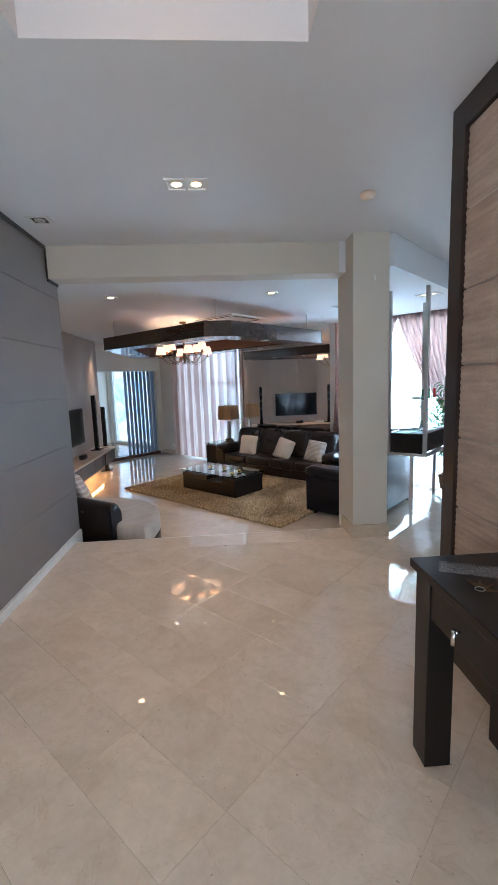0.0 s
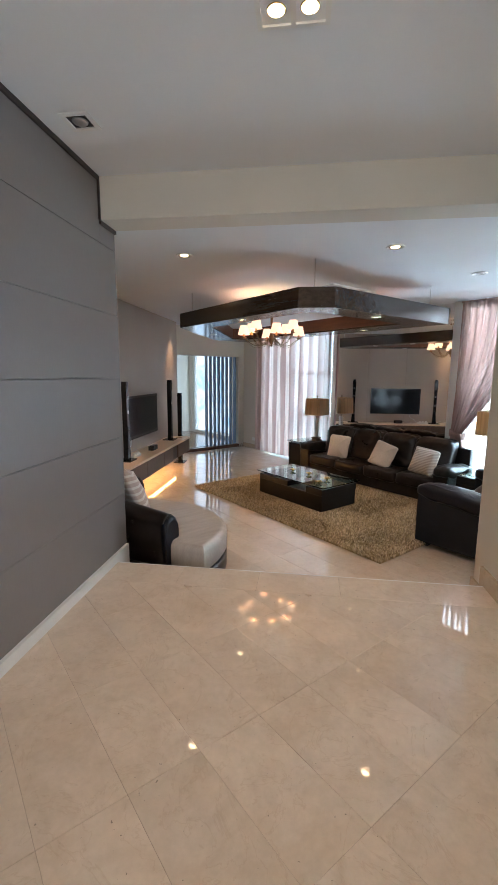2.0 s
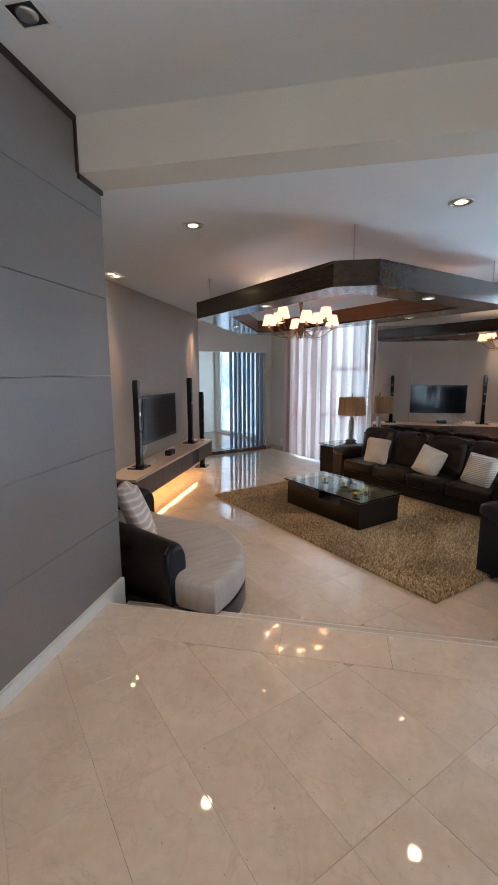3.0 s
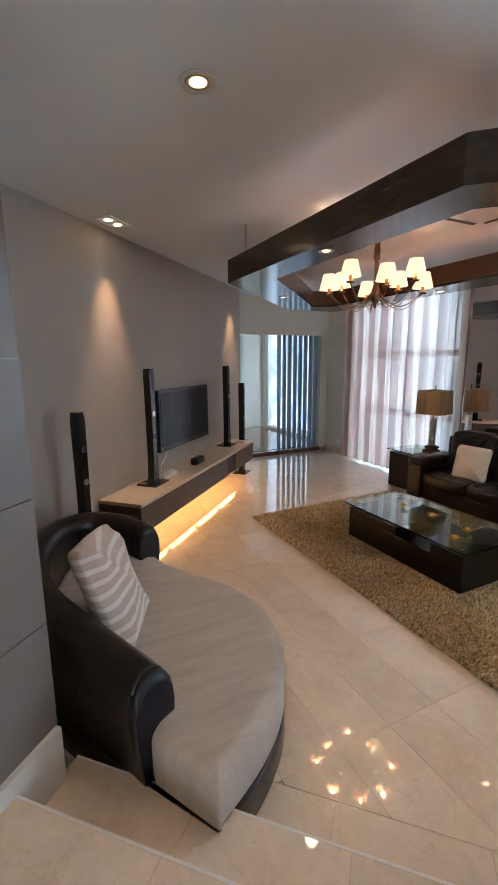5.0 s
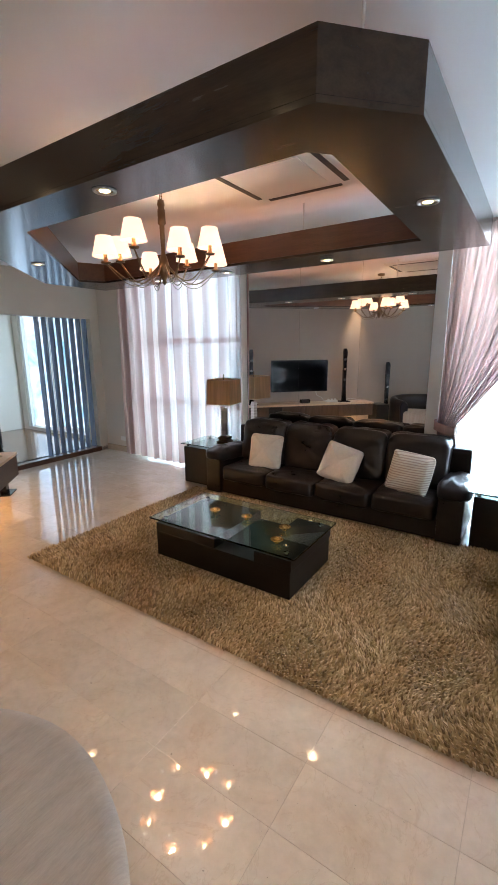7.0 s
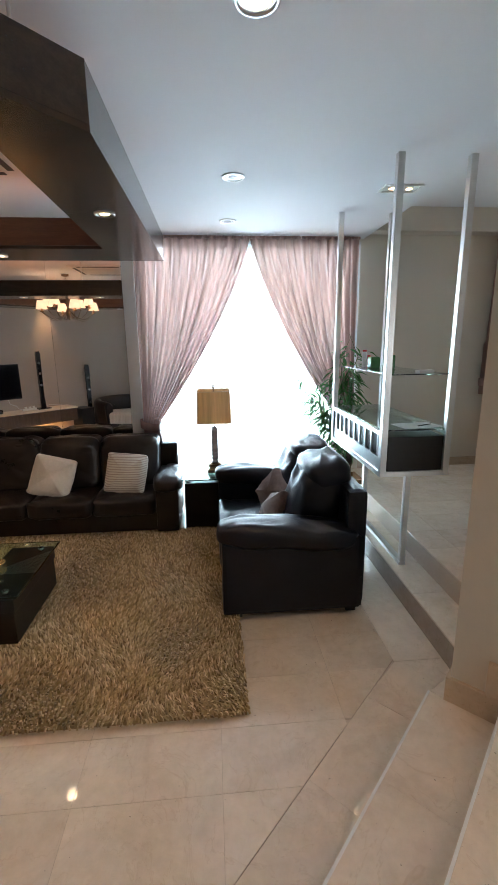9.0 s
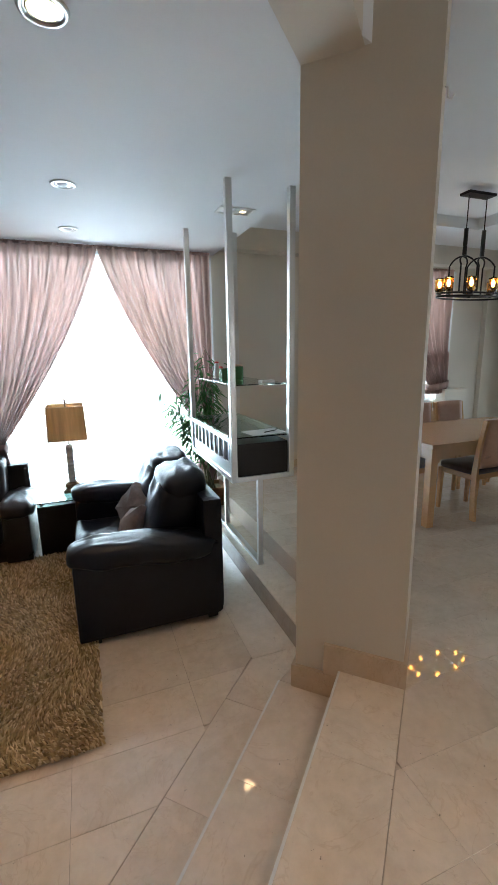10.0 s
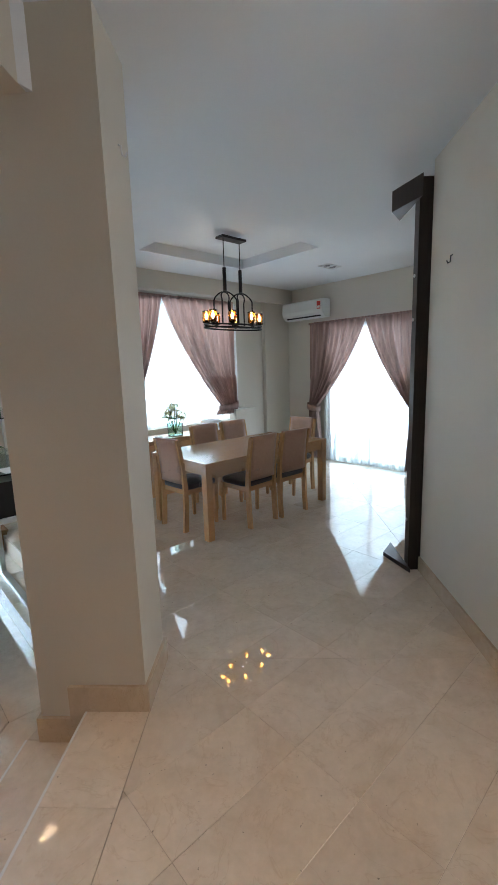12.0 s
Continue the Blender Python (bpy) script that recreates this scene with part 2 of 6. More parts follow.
M = {
    "wall": plain("cream_wall_paint", (0.62, 0.575, 0.495), 0.62, grain=130, vary=0.03, bump=0.1),
    "taupe": plain("taupe_wall_covering", (0.41, 0.35, 0.30), 0.6, grain=160, vary=0.05, bump=0.25, stretch=(1, 1, 0.2)),
    "grey": plain("grey_laminate_panel", (0.200, 0.179, 0.170), 0.42, grain=140, vary=0.05, bump=0.12, stretch=(1, 1, 0.15)),
    "ceiling": plain("white_ceiling_paint", (0.72, 0.735, 0.75), 0.75, grain=120, vary=0.02, bump=0.08),
    "white": plain("white_trim_paint", (0.72, 0.72, 0.70), 0.4, grain=90, vary=0.03),
    "marble": marble("cream_marble", (0.74, 0.645, 0.535), 0.035),
    "marble_base": marble("cream_marble_skirting", (0.60, 0.49, 0.37), 0.12),
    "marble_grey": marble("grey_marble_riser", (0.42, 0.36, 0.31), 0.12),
    "grout": plain("grout", (0.54, 0.45, 0.36), 0.9, grain=90),
    "canopy": wood("dark_glossy_veneer", (0.022, 0.013, 0.008), (0.052, 0.032, 0.020), 0.24, 0.35, (1, 9, 9), 2.0),
    "canopy_red": wood("red_brown_veneer", (0.075, 0.028, 0.014), (0.15, 0.06, 0.03), 0.3, 0.4, (1, 10, 10), 2.2),
    "espresso": wood("espresso_wood", (0.004, 0.003, 0.0028), (0.010, 0.0075, 0.0065), 0.36, 0.05, (1, 14, 14), 3),
    "unit": wood("brown_oak_drawer_front", (0.055, 0.037, 0.028), (0.13, 0.088, 0.066), 0.4, 0.1, (10, 10, 1), 3),
    "unit_top": plain("cream_lacquer_top", (0.66, 0.52, 0.39), 0.3, grain=80, vary=0.05),
    "beech": wood("pale_beech", (0.54, 0.30, 0.135), (0.65, 0.39, 0.19), 0.24, 0.3, (1, 9, 9), 3),
    "chair_cloth": fabric("dusty_rose_faux_leather", (0.42, 0.23, 0.15), (0.54, 0.32, 0.22), 300, rough=0.5),
    "seat_dark": fabric("dark_brown_seat_cloth", (0.05, 0.04, 0.04), (0.09, 0.075, 0.07), 300, rough=0.6),
    "leather": leather("dark_brown_leather", (0.016, 0.0120, 0.0105), 0.30),
    "leather_blue": leather("blue_black_leather", (0.0035, 0.0055, 0.012), 0.31),
    "cloth": fabric("light_grey_slub_fabric", (0.38, 0.34, 0.30), (0.55, 0.51, 0.46), 260, streak=(6, 1, 1)),
    "pillow": fabric("ivory_cushion", (0.62, 0.56, 0.48), (0.76, 0.71, 0.63), 300, (14.0, (0.46, 0.38, 0.32), "Z")),
    "pillow_plain": fabric("ivory_plain_cushion", (0.62, 0.56, 0.48), (0.78, 0.72, 0.64), 300),
    "pillow_brown": fabric("brown_velvet_cushion", (0.10, 0.07, 0.06), (0.2, 0.15, 0.14), 300),
    "rug": fabric("olive_brown_shag", (0.26, 0.18, 0.08), (0.42, 0.30, 0.15), 200),
    "metal": plain("brushed_steel", (0.62, 0.62, 0.61), 0.3, 1.0, grain=200, vary=0.05, stretch=(1, 1, 0.1)),
    "steel_grey": plain("dark_track_metal", (0.10, 0.10, 0.105), 0.35, 0.9),
    "chrome": plain("chrome", (0.8, 0.8, 0.8), 0.12, 1.0, vary=0.02, bump=0.02),
    "bronze": plain("antique_bronze", (0.16, 0.105, 0.06), 0.38, 1.0),
    "black": plain("black_gloss_plastic", (0.005, 0.005, 0.006), 0.2, vary=0.2, coat=0.25),
    "black_matt": plain("black_matt", (0.015, 0.014, 0.014), 0.5, vary=0.2),
    "iron": plain("black_iron", (0.02, 0.018, 0.017), 0.42, 0.6),
    "screen": plain("television_glass", (0.004, 0.004, 0.006), 0.09, grain=20, vary=0.1, bump=0.0, coat=0.0, spec=0.22),
    "glass": glass("clear_glass"),
    "glass_green": glass("green_edged_glass", (0.72, 0.93, 0.86)),
    "amber": glass("amber_glass", (1.0, 0.66, 0.25)),
    "sheer": drape("white_sheer", (0.84, 0.87, 0.90), 0.26, 0.60, 0.8),
    "drape": drape("mauve_satin_curtain", (0.40, 0.262, 0.225), 0.008, 0.32, 0.38),
    "drape_pale": drape("pale_mauve_curtain", (0.72, 0.57, 0.53), 0.03, 0.34, 0.5, (1.15, (0.40, 0.25, 0.23))),
    "shade_cloth": drape("beige_lampshade", (0.66, 0.46, 0.27), 0.0, 0.5, 0.8),
    "shade_lit": glow("glowing_cream_shade", (1.0, 0.60, 0.36), 0.45),
    "bulb": glow("warm_bulb", (1.0, 0.60, 0.26), 13),
    "downlight": glow("downlight_lamp", (1.0, 0.68, 0.34), 6.5),
    "reflector": plain("gold_lamp_reflector", (0.85, 0.66, 0.34), 0.22, 1.0, vary=0.05, bump=0.02),
    "led": glow("amber_strip", (1.0, 0.52, 0.16), 7),
    "off": plain("unlit_lamp_glass", (0.35, 0.35, 0.36), 0.25),
    "leaf": plain("bamboo_leaf", (0.04, 0.16, 0.025), 0.45, vary=0.35, grain=12),
    "stem": plain("bamboo_stem", (0.13, 0.11, 0.05), 0.6),
    "flower": plain("cream_petal", (0.72, 0.70, 0.36), 0.7, vary=0.15),
    "terracotta": wood("woven_planter", (0.16, 0.075, 0.03), (0.34, 0.18, 0.08), 0.6, 0.0, (1, 1, 14), 6),
    "woven": fabric("woven_grass_panel", (0.33, 0.235, 0.17), (0.55, 0.42, 0.32), 330, rough=0.88, streak=(1.3, 1.3, 5)),
    "frame_dark": wood("dark_wenge_frame", (0.020, 0.013, 0.011), (0.045, 0.030, 0.025), 0.35, 0.2, (12, 12, 1), 3),
    "parquet": wood("red_parquet", (0.20, 0.085, 0.035), (0.36, 0.17, 0.08), 0.18, 0.5, (1, 6, 6), 3),
    "blind": drape("pale_roller_blind", (0.70, 0.72, 0.66), 0.05, 0.5, 0.8),
    "slat": plain("blue_grey_slat", (0.20, 0.27, 0.39), 0.35, vary=0.1, coat=0.3),
    "plastic_film": None,
    "gold": plain("gilt_metal", (0.75, 0.52, 0.18), 0.22, 1.0),
    "paper": plain("white_paper", (0.72, 0.72, 0.70), 0.7),
    "towel": fabric("white_towel", (0.68, 0.68, 0.67), (0.8, 0.8, 0.79), 240),
    "green": plain("green_glass_jar", (0.08, 0.24, 0.10), 0.25),
    "red": plain("red_label", (0.55, 0.05, 0.04), 0.5),
    "outside": backdrop_mat("bright_garden_haze", 7.5, (0.30, 0.56, 0.72)),
    "outside_dining": backdrop_mat("bright_garden_haze_dining", 2.0, (0.22, 0.50, 0.62)),
    # glow of an added sheet that brightens the hall from out of view
    "outside_fill": backdrop_mat("unseen_fill_glow", 1.3, (0.75, 0.78, 0.78)),
    "outside_next": backdrop_mat("dim_garden_haze", 0.42, (0.25, 0.5, 0.7)),
    "outside_west": backdrop_mat("bright_garden_haze_west", 3.6, (0.30, 0.55, 0.70)),
    "ground": plain("pale_paving", (0.32, 0.31, 0.29), 0.8, grain=30),
}
film_ = Nodes("clear_plastic_film")
film_.b.inputs["Base Color"].default_value = (0.9, 0.9, 0.9, 1)
film_.b.inputs["Roughness"].default_value = 0.12
ft_, fm_ = film_.add("ShaderNodeBsdfTransparent"), film_.add("ShaderNodeMixShader")
film_.link(film_.math("ADD", film_.math("MULTIPLY", film_.noise(film_.coords((1, 1, 0.3)), 16, 4), 0.2), 0.015), fm_.inputs[0])
film_.link(ft_.outputs[0], fm_.inputs[1])
film_.link(film_.b.outputs[0], fm_.inputs[2])
film_.link(fm_.outputs[0], film_.out.inputs[0])
M["plastic_film"] = film_.m
mirror = Nodes("mirror_silver")
mirror.b.inputs["Base Color"].default_value = (0.90, 0.88, 0.86, 1)
mirror.b.inputs["Metallic"].default_value = 1.0
mirror.b.inputs["Roughness"].default_value = 0.012
M["mirror"] = mirror.m

# ---- mesh helpers ----


def box(bm, x0, x1, y0, y1, z0, z1, bev=0.0, m=None):
    """A box, its edges bevelled, optionally turned by the matrix m."""
    vs = [bm.verts.new((x, y, z)) for x in (x0, x1) for y in (y0, y1) for z in (z0, z1)]
    quads = ((0, 1, 3, 2), (4, 6, 7, 5), (0, 4, 5, 1), (2, 3, 7, 6), (0, 2, 6, 4), (1, 5, 7, 3))
    faces = [bm.faces.new([vs[i] for i in q]) for q in quads]
    if bev:
        edges = list({e for f_ in faces for e in f_.edges})
        r = bmesh.ops.bevel(bm, geom=edges, offset=bev, segments=2, profile=0.7, affect="EDGES")
        vs = list({v for f_ in r["faces"] for v in f_.verts} | {v for v in vs if v.is_valid})
    if m is not None:
        bmesh.ops.transform(bm, matrix=m, verts=vs)
    return vs


def prism(bm, pts, z0, z1):
    """A solid on a plan outline (counter-clockwise)."""
    lo = [bm.verts.new((p[0], p[1], z0)) for p in pts]
    hi = [bm.verts.new((p[0], p[1], z1)) for p in pts]
    bm.faces.new(lo[::-1])
    bm.faces.new(hi)
    for i in range(len(pts)):
        j = (i + 1) % len(pts)
        bm.faces.new((lo[i], lo[j], hi[j], hi[i]))
    return lo + hi


def tube(bm, path, r, seg=8, caps=True):
    """A round bar along a polyline; r is one radius or one for each point."""
    pts = [Vector(p) for p in path]
    rs = r if isinstance(r, (list, tuple)) else [r] * len(pts)
    rings, ref = [], None
    for i, p in enumerate(pts):
        d = (pts[min(i + 1, len(pts) - 1)] - pts[max(i - 1, 0)]).normalized()
        if ref is None:
            ref = Vector((0, 0, 1)) if abs(d.z) < 0.9 else Vector((1, 0, 0))
        u = (ref - d * ref.dot(d)).normalized()
        ref = u
        w = d.cross(u)
        rings.append([bm.verts.new(p + (u * math.cos(a) + w * math.sin(a)) * rs[i]) for a in (math.tau * k / seg for k in range(seg))])
    for a, b in zip(rings, rings[1:]):
        for k in range(seg):
            f_ = bm.faces.new((a[k], a[(k + 1) % seg], b[(k + 1) % seg], b[k]))
            f_.smooth = True
    if caps:
        bm.faces.new(rings[0][::-1])
        bm.faces.new(rings[-1])


def lathe(bm, prof, c=(0, 0, 0), seg=20, square=False):
    """A turned shape from (radius, height) pairs."""
    rings = []
    for r, z in prof:
        if square:
            rings.append([bm.verts.new((c[0] + sx * r, c[1] + sy * r, c[2] + z)) for sx, sy in ((-1, -1), (1, -1), (1, 1), (-1, 1))])
        else:
            rings.append([bm.verts.new((c[0] + r * math.cos(math.tau * k / seg), c[1] + r * math.sin(math.tau * k / seg), c[2] + z)) for k in range(seg)])
    for a, b in zip(rings, rings[1:]):
        for k in range(len(a)):
            f_ = bm.faces.new((a[k], a[(k + 1) % len(a)], b[(k + 1) % len(a)], b[k]))
            f_.smooth = not square
    for ring, flip in ((rings[0], True), (rings[-1], False)):
        if (Vector(ring[0].co) - Vector(ring[1].co)).length > 1e-5:
            bm.faces.new(ring[::-1] if flip else ring)


def cushion(bm, sx, sy, sz, power=3.0, puff=0.25, m=None, wrinkle=0.0, seg=20, seed=0):
    """A stuffed, rounded block: a superellipsoid with a plumper middle and soft creases."""
    grid = []
    for i in range(seg + 1):
        th = -math.pi / 2 + math.pi * i / seg
        row = []
        for j in range(seg * 2):
            ph = math.tau * j / (seg * 2)

            def sp(v):
                return math.copysign(abs(v) ** (2 / power), v)
            x, y, z = sp(math.cos(th)) * sp(math.cos(ph)), sp(math.cos(th)) * sp(math.sin(ph)), sp(math.sin(th))
            z *= 1 - puff * min(1, max(abs(x), abs(y)) ** 3)
            p = Vector((x * sx / 2, y * sy / 2, z * sz / 2))
            if wrinkle:
                p += Vector((0, 0, 1)) * noise.noise(Vector((x * 2.3 + seed, y * 3.1, seed * 1.7))) * wrinkle
                p *= 1 + noise.noise(p * 7 + Vector((seed, 0, 0))) * wrinkle * 0.8
            row.append(p if m is None else m @ p)
        grid.append(row)
    vs = [[bm.verts.new(p) for p in row] for row in grid[1:-1]]
    a, b = bm.verts.new(grid[0][0]), bm.verts.new(grid[-1][0])
    n = seg * 2
    for j in range(n):
        k = (j + 1) % n
        bm.faces.new((a, vs[0][k], vs[0][j])).smooth = True
        bm.faces.new((b, vs[-1][j], vs[-1][k])).smooth = True
        for r0, r1 in zip(vs, vs[1:]):
            bm.faces.new((r0[j], r0[k], r1[k], r1[j])).smooth = True


def thing(name, label, category, at=(0, 0, 0), rz=0.0, group=""):
    ob = new(name)
    ob.empty_display_size = 0.1
    ob.matrix_world = pose(*at, 0, 0, rz)
    return tagged(ob, label, category, group)


def part(name, bm, material, parent, label="", kind=""):
    """One mesh object from a bmesh, under a thing or a part (same local axes)."""
    me = bpy.data.meshes.new(name)
    bm.normal_update()
    bm.to_mesh(me)
    bm.free()
    for mm in (material if isinstance(material, (list, tuple)) else [material]):
        me.materials.append(mm)
    ob = new(name, me)
    ob.parent = parent
    return tagged(ob, label, kind=kind)


def solid(name, bm, material, label="", category="", kind="structure"):
    """A mesh of the setting, at top level in world axes."""
    ob = part(name, bm, material, None)
    return tagged(ob, label, category, kind=kind)


def boxed(name, dims, material, parent, bev=0.0, label=""):
    bm = bmesh.new()
    for d in (dims if isinstance(dims[0], (list, tuple)) else [dims]):
        box(bm, *d, bev=bev)
    return part(name, bm, material, parent, label)


def NB():
    return bmesh.new()

# ---- the setting ----
COL = [hall(4.10, 2.265), hall(4.10, 2.61), hall(4.62, 2.61), hall(4.62, 2.265)]


def ccw(pts):
    area = sum(a[0] * b[1] - b[0] * a[1] for a, b in zip(pts, pts[1:] + pts[:1]))
    return pts if area > 0 else pts[::-1]


def slab(name, pts, z0, z1, material, **kw):
    bm = NB()
    prism(bm, ccw([tuple(p)[:2] for p in pts]), z0, z1)
    return solid(name, bm, material, **kw)


# the bed under the tiles (grout shows in the joints)
slab("floor", [(-12, -1.5), (5.5, -1.5), (5.5, 9.4), (-12, 9.4)], -0.6, FL - 0.012, M["grout"], label="sunken living room floor laid with polished cream marble tiles", category="floor")
UPPER = [hall(-2.2, -1.6), hall(4.385, -1.6), hall(4.385, 2.45), (-1.19, 5.02), (-1.19, 8.3), (3.9, 8.3), (3.9, 2.0), hall(-2.2, 5.2)]
slab("floor_upper", UPPER, FL - 0.01, -0.012, M["grout"], label="raised hall and dining floor laid with polished cream marble tiles", category="floor")
TRD = [hall(4.37, -0.72), hall(4.705, -0.72), hall(4.705, 2.25), (-1.43, 5.12), (-1.43, 8.3), (-1.2, 8.3), (-1.2, 5.0), hall(4.37, 2.4)]
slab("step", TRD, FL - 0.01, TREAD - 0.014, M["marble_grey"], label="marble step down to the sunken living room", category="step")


def wall_run(name, p, q, z0, z1, thick, material, holes=(), label="", category="wall"):
    """A wall from p to q (its face is on the line, its body to the right of p->q), with openings (s0, s1, z0, z1)."""
    p, q = Vector((*p[:2], 0)), Vector((*q[:2], 0))
    length = (q - p).length
    d = (q - p).normalized()
    m = Matrix.Translation(p) @ Matrix.Rotation(math.atan2(d.y, d.x), 4, "Z")
    bm = NB()
    s = 0.0
    for a, b, h0, h1 in sorted(holes):
        if a > s:
            box(bm, s, a, -thick, 0, z0, z1, m=m)
        if h0 > z0:
            box(bm, a, b, -thick, 0, z0, h0, m=m)
        if h1 < z1:
            box(bm, a, b, -thick, 0, h1, z1, m=m)
        s = b
    if s < length:
        box(bm, s, length, -thick, 0, z0, z1, m=m)
    return solid(name, bm, material, label, category)


NY = 8.2  # inner face of the north wall
wall_run("wall_north", (4.0, NY), (-9.4, NY), -0.6, 3.3, 0.22, M["wall"],
         [(4.0 - 2.45, 4.0 - 0.72, 0.78, 2.60), (4.0 + 1.2, 4.0 + 3.5, FL, 2.58), (4.0 + 6.2, 4.0 + 8.3, FL, 2.55)],
         "plain cream painted wall with curtained windows")
wall_run("wall_east", (3.8, 2.0), (3.8, NY), -0.6, 3.3, 0.22, M["wall"], [(3.75, 5.2, 0.0, 2.24)], "cream painted dining room wall with a curtained glass door")
wall_run("wall_west", (-9.2, NY), (-9.2, 4.2), -0.6, 3.3, 0.2, M["wall"], [(NY - 8.03, NY - 6.25, -0.27, 1.97)], "cream painted wall with an opening to the next room")
tv0, tv1 = hall(4.62, -1.92), hall(10.46, -1.92)
wall_run("wall_television", tv1, tv0, -0.6, 3.3, 0.16, M["taupe"], (), "taupe covered feature wall behind the television")
wall_run("wall_grey_return", hall(4.62, -2.1), hall(4.62, -0.875), -0.6, 3.3, 0.10, M["taupe"], (), "end of the grey panelled hall wall")
wall_run("wall_hall_left", hall(2.60, -0.86), hall(-2.2, -0.86), -0.6, 3.3, 0.18, M["wall"], (), "hall wall behind the grey panelling")
# opening in the unseen back wall is added to let fill light in
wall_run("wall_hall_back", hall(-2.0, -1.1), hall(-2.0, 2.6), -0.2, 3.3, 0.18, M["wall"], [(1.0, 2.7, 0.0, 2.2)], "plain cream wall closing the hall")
wall_run("wall_hall_right", hall(-2.1, 2.27), hall(2.33, 2.27), -0.2, 3.3, 0.10, M["wall"], (), "cream painted hall wall with a woven panel")
wall_run("wall_dining_hall", hall(2.33, 2.27), hall(2.33, 3.66), -0.2, 3.3, 0.12, M["wall"], (), "pale painted wall between hall and dining room")
wall_run("wall_dining_south", hall(2.20, 3.66), (3.9, hall(2.20, 3.66).y), -0.2, 3.3, 0.14, M["wall"], (), "plain cream wall closing the dining room")
bm = NB()
box(bm, 3.2, 3.8, 8.12, NY, 0, CH)
solid("pilaster", bm, M["wall"], "cream painted pilaster in the dining room corner", "pilaster")
bm = NB()
box(bm, -1.02, 3.8, 8.03, NY, 2.69, CH)
solid("window_bulkhead", bm, M["wall"], "cream bulkhead above the dining room window", "beam")

# ceilings
slab("ceiling_living", [(-10, -1), (-10, 8.6), (-1.05, 8.6), (-1.05, 4.83), hall(4.38, 2.2), hall(4.38, -0.9), hall(4.38, -3)], CL, 3.25, M["ceiling"], label="white painted lowered ceiling of the living room", category="ceiling")


def ceiling_with_trays(name, outer, holes, z, top, material, label):
    """A ceiling sheet on an outline, with rectangular recesses given as four corners each."""
    bm = NB()
    ring = [bm.verts.new((*p[:2], z)) for p in outer]
    edges = [bm.edges.new((ring[i], ring[(i + 1) % len(ring)])) for i in range(len(ring))]
    for h, top in holes:
        hv = [bm.verts.new((*p[:2], z)) for p in h]
        edges += [bm.edges.new((hv[i], hv[(i + 1) % 4])) for i in range(4)]
        up = [bm.verts.new((*p[:2], top)) for p in h]
        for i in range(4):
            j = (i + 1) % 4
            bm.faces.new((hv[i], hv[j], up[j], up[i]))
        bm.faces.new(up)
    bmesh.ops.triangle_fill(bm, use_beauty=True, use_dissolve=False, edges=edges)
    bmesh.ops.recalc_face_normals(bm, faces=bm.faces)
    return solid(name, bm, material, label, "ceiling")


TRAY_D = [(0.42, 6.02), (1.99, 6.02), (1.99, 7.31), (0.42, 7.31)]
TRAY_H = [hall(1.90, 0.28), hall(1.90, 1.40), hall(0.5, 1.40), hall(0.5, 0.28)]
ceiling_with_trays("ceiling_hall", [hall(-2.4, -1.2), hall(4.39, -1.2), hall(4.39, 2.3), (-1.04, 4.83), (-1.04, 8.5), (4.1, 8.5), (4.1, 1.5), hall(-2.4, 3.0)],
                   [(TRAY_D, CH + 0.12), (TRAY_H, CH + 0.16)], CH, 0, M["ceiling"], "white painted ceiling with recessed trays above hall and dining table")
slab("ceiling_void", [(-12, -4), (6, -4), (6, 10), (-12, 10)], 3.25, 3.35, M["ceiling"], label="slab above the ceilings", category="ceiling")

# column, beam
slab("column", COL, FL, CH, M["wall"], label="thick cream painted square column at the edge of the steps", category="column")
slab("beam", [hall(4.375, -0.9), hall(4.375, 2.28), hall(4.62, 2.28), hall(4.62, -0.9)], CL - 0.004, CH, M["wall"], label="cream painted ceiling beam where the ceiling steps down", category="beam")
bm = NB()
t_ = 0.018
cb = [hall(4.10 - t_, 2.265 - t_), hall(4.10 - t_, 2.61 + t_), hall(4.385, 2.61 + t_), hall(4.385, 2.265 - t_)]
prism(bm, ccw([tuple(p)[:2] for p in cb]), 0.0, 0.13)
solid("baseboard_column", bm, M["marble_base"], "marble skirting round the column", "baseboard")
bm = NB()
cb = [hall(4.385, 2.265 - t_), hall(4.385, 2.61 + t_), hall(4.62 + t_, 2.61 + t_), hall(4.62 + t_, 2.265 - t_)]
prism(bm, ccw([tuple(p)[:2] for p in cb]), TREAD, TREAD + 0.13)
cb = [hall(4.372, 2.265 - t_), hall(4.47, 2.265 - t_), hall(4.47, 2.3), hall(4.372, 2.3)]
prism(bm, ccw([tuple(p)[:2] for p in cb]), TREAD + 0.132, 0.128)
solid("baseboard_column_step", bm, M["marble_base"], "marble skirting of the column down the step", "baseboard")

# skirtings
for nm, dims in (("baseboard_north", [(-1.0, 3.185, 8.185, 8.2, 0, 0.1), (-9.2, -8.4, 8.185, 8.2, FL, FL + 0.1), (-3.6, -1.45, 8.185, 8.2, FL, FL + 0.08)]),
                 ("baseboard_east", [(3.785, 3.8, 7.25, 8.12, 0, 0.1), (3.785, 3.8, 2.2, 5.7, 0, 0.1), (3.185, 3.2, 8.105, 8.185, 0, 0.1), (3.2, 3.785, 8.105, 8.12, 0, 0.1)])):
    bm = NB()
    for d in dims:
        box(bm, *d)
    solid(nm, bm, M["marble_base"], "marble skirting", "baseboard")
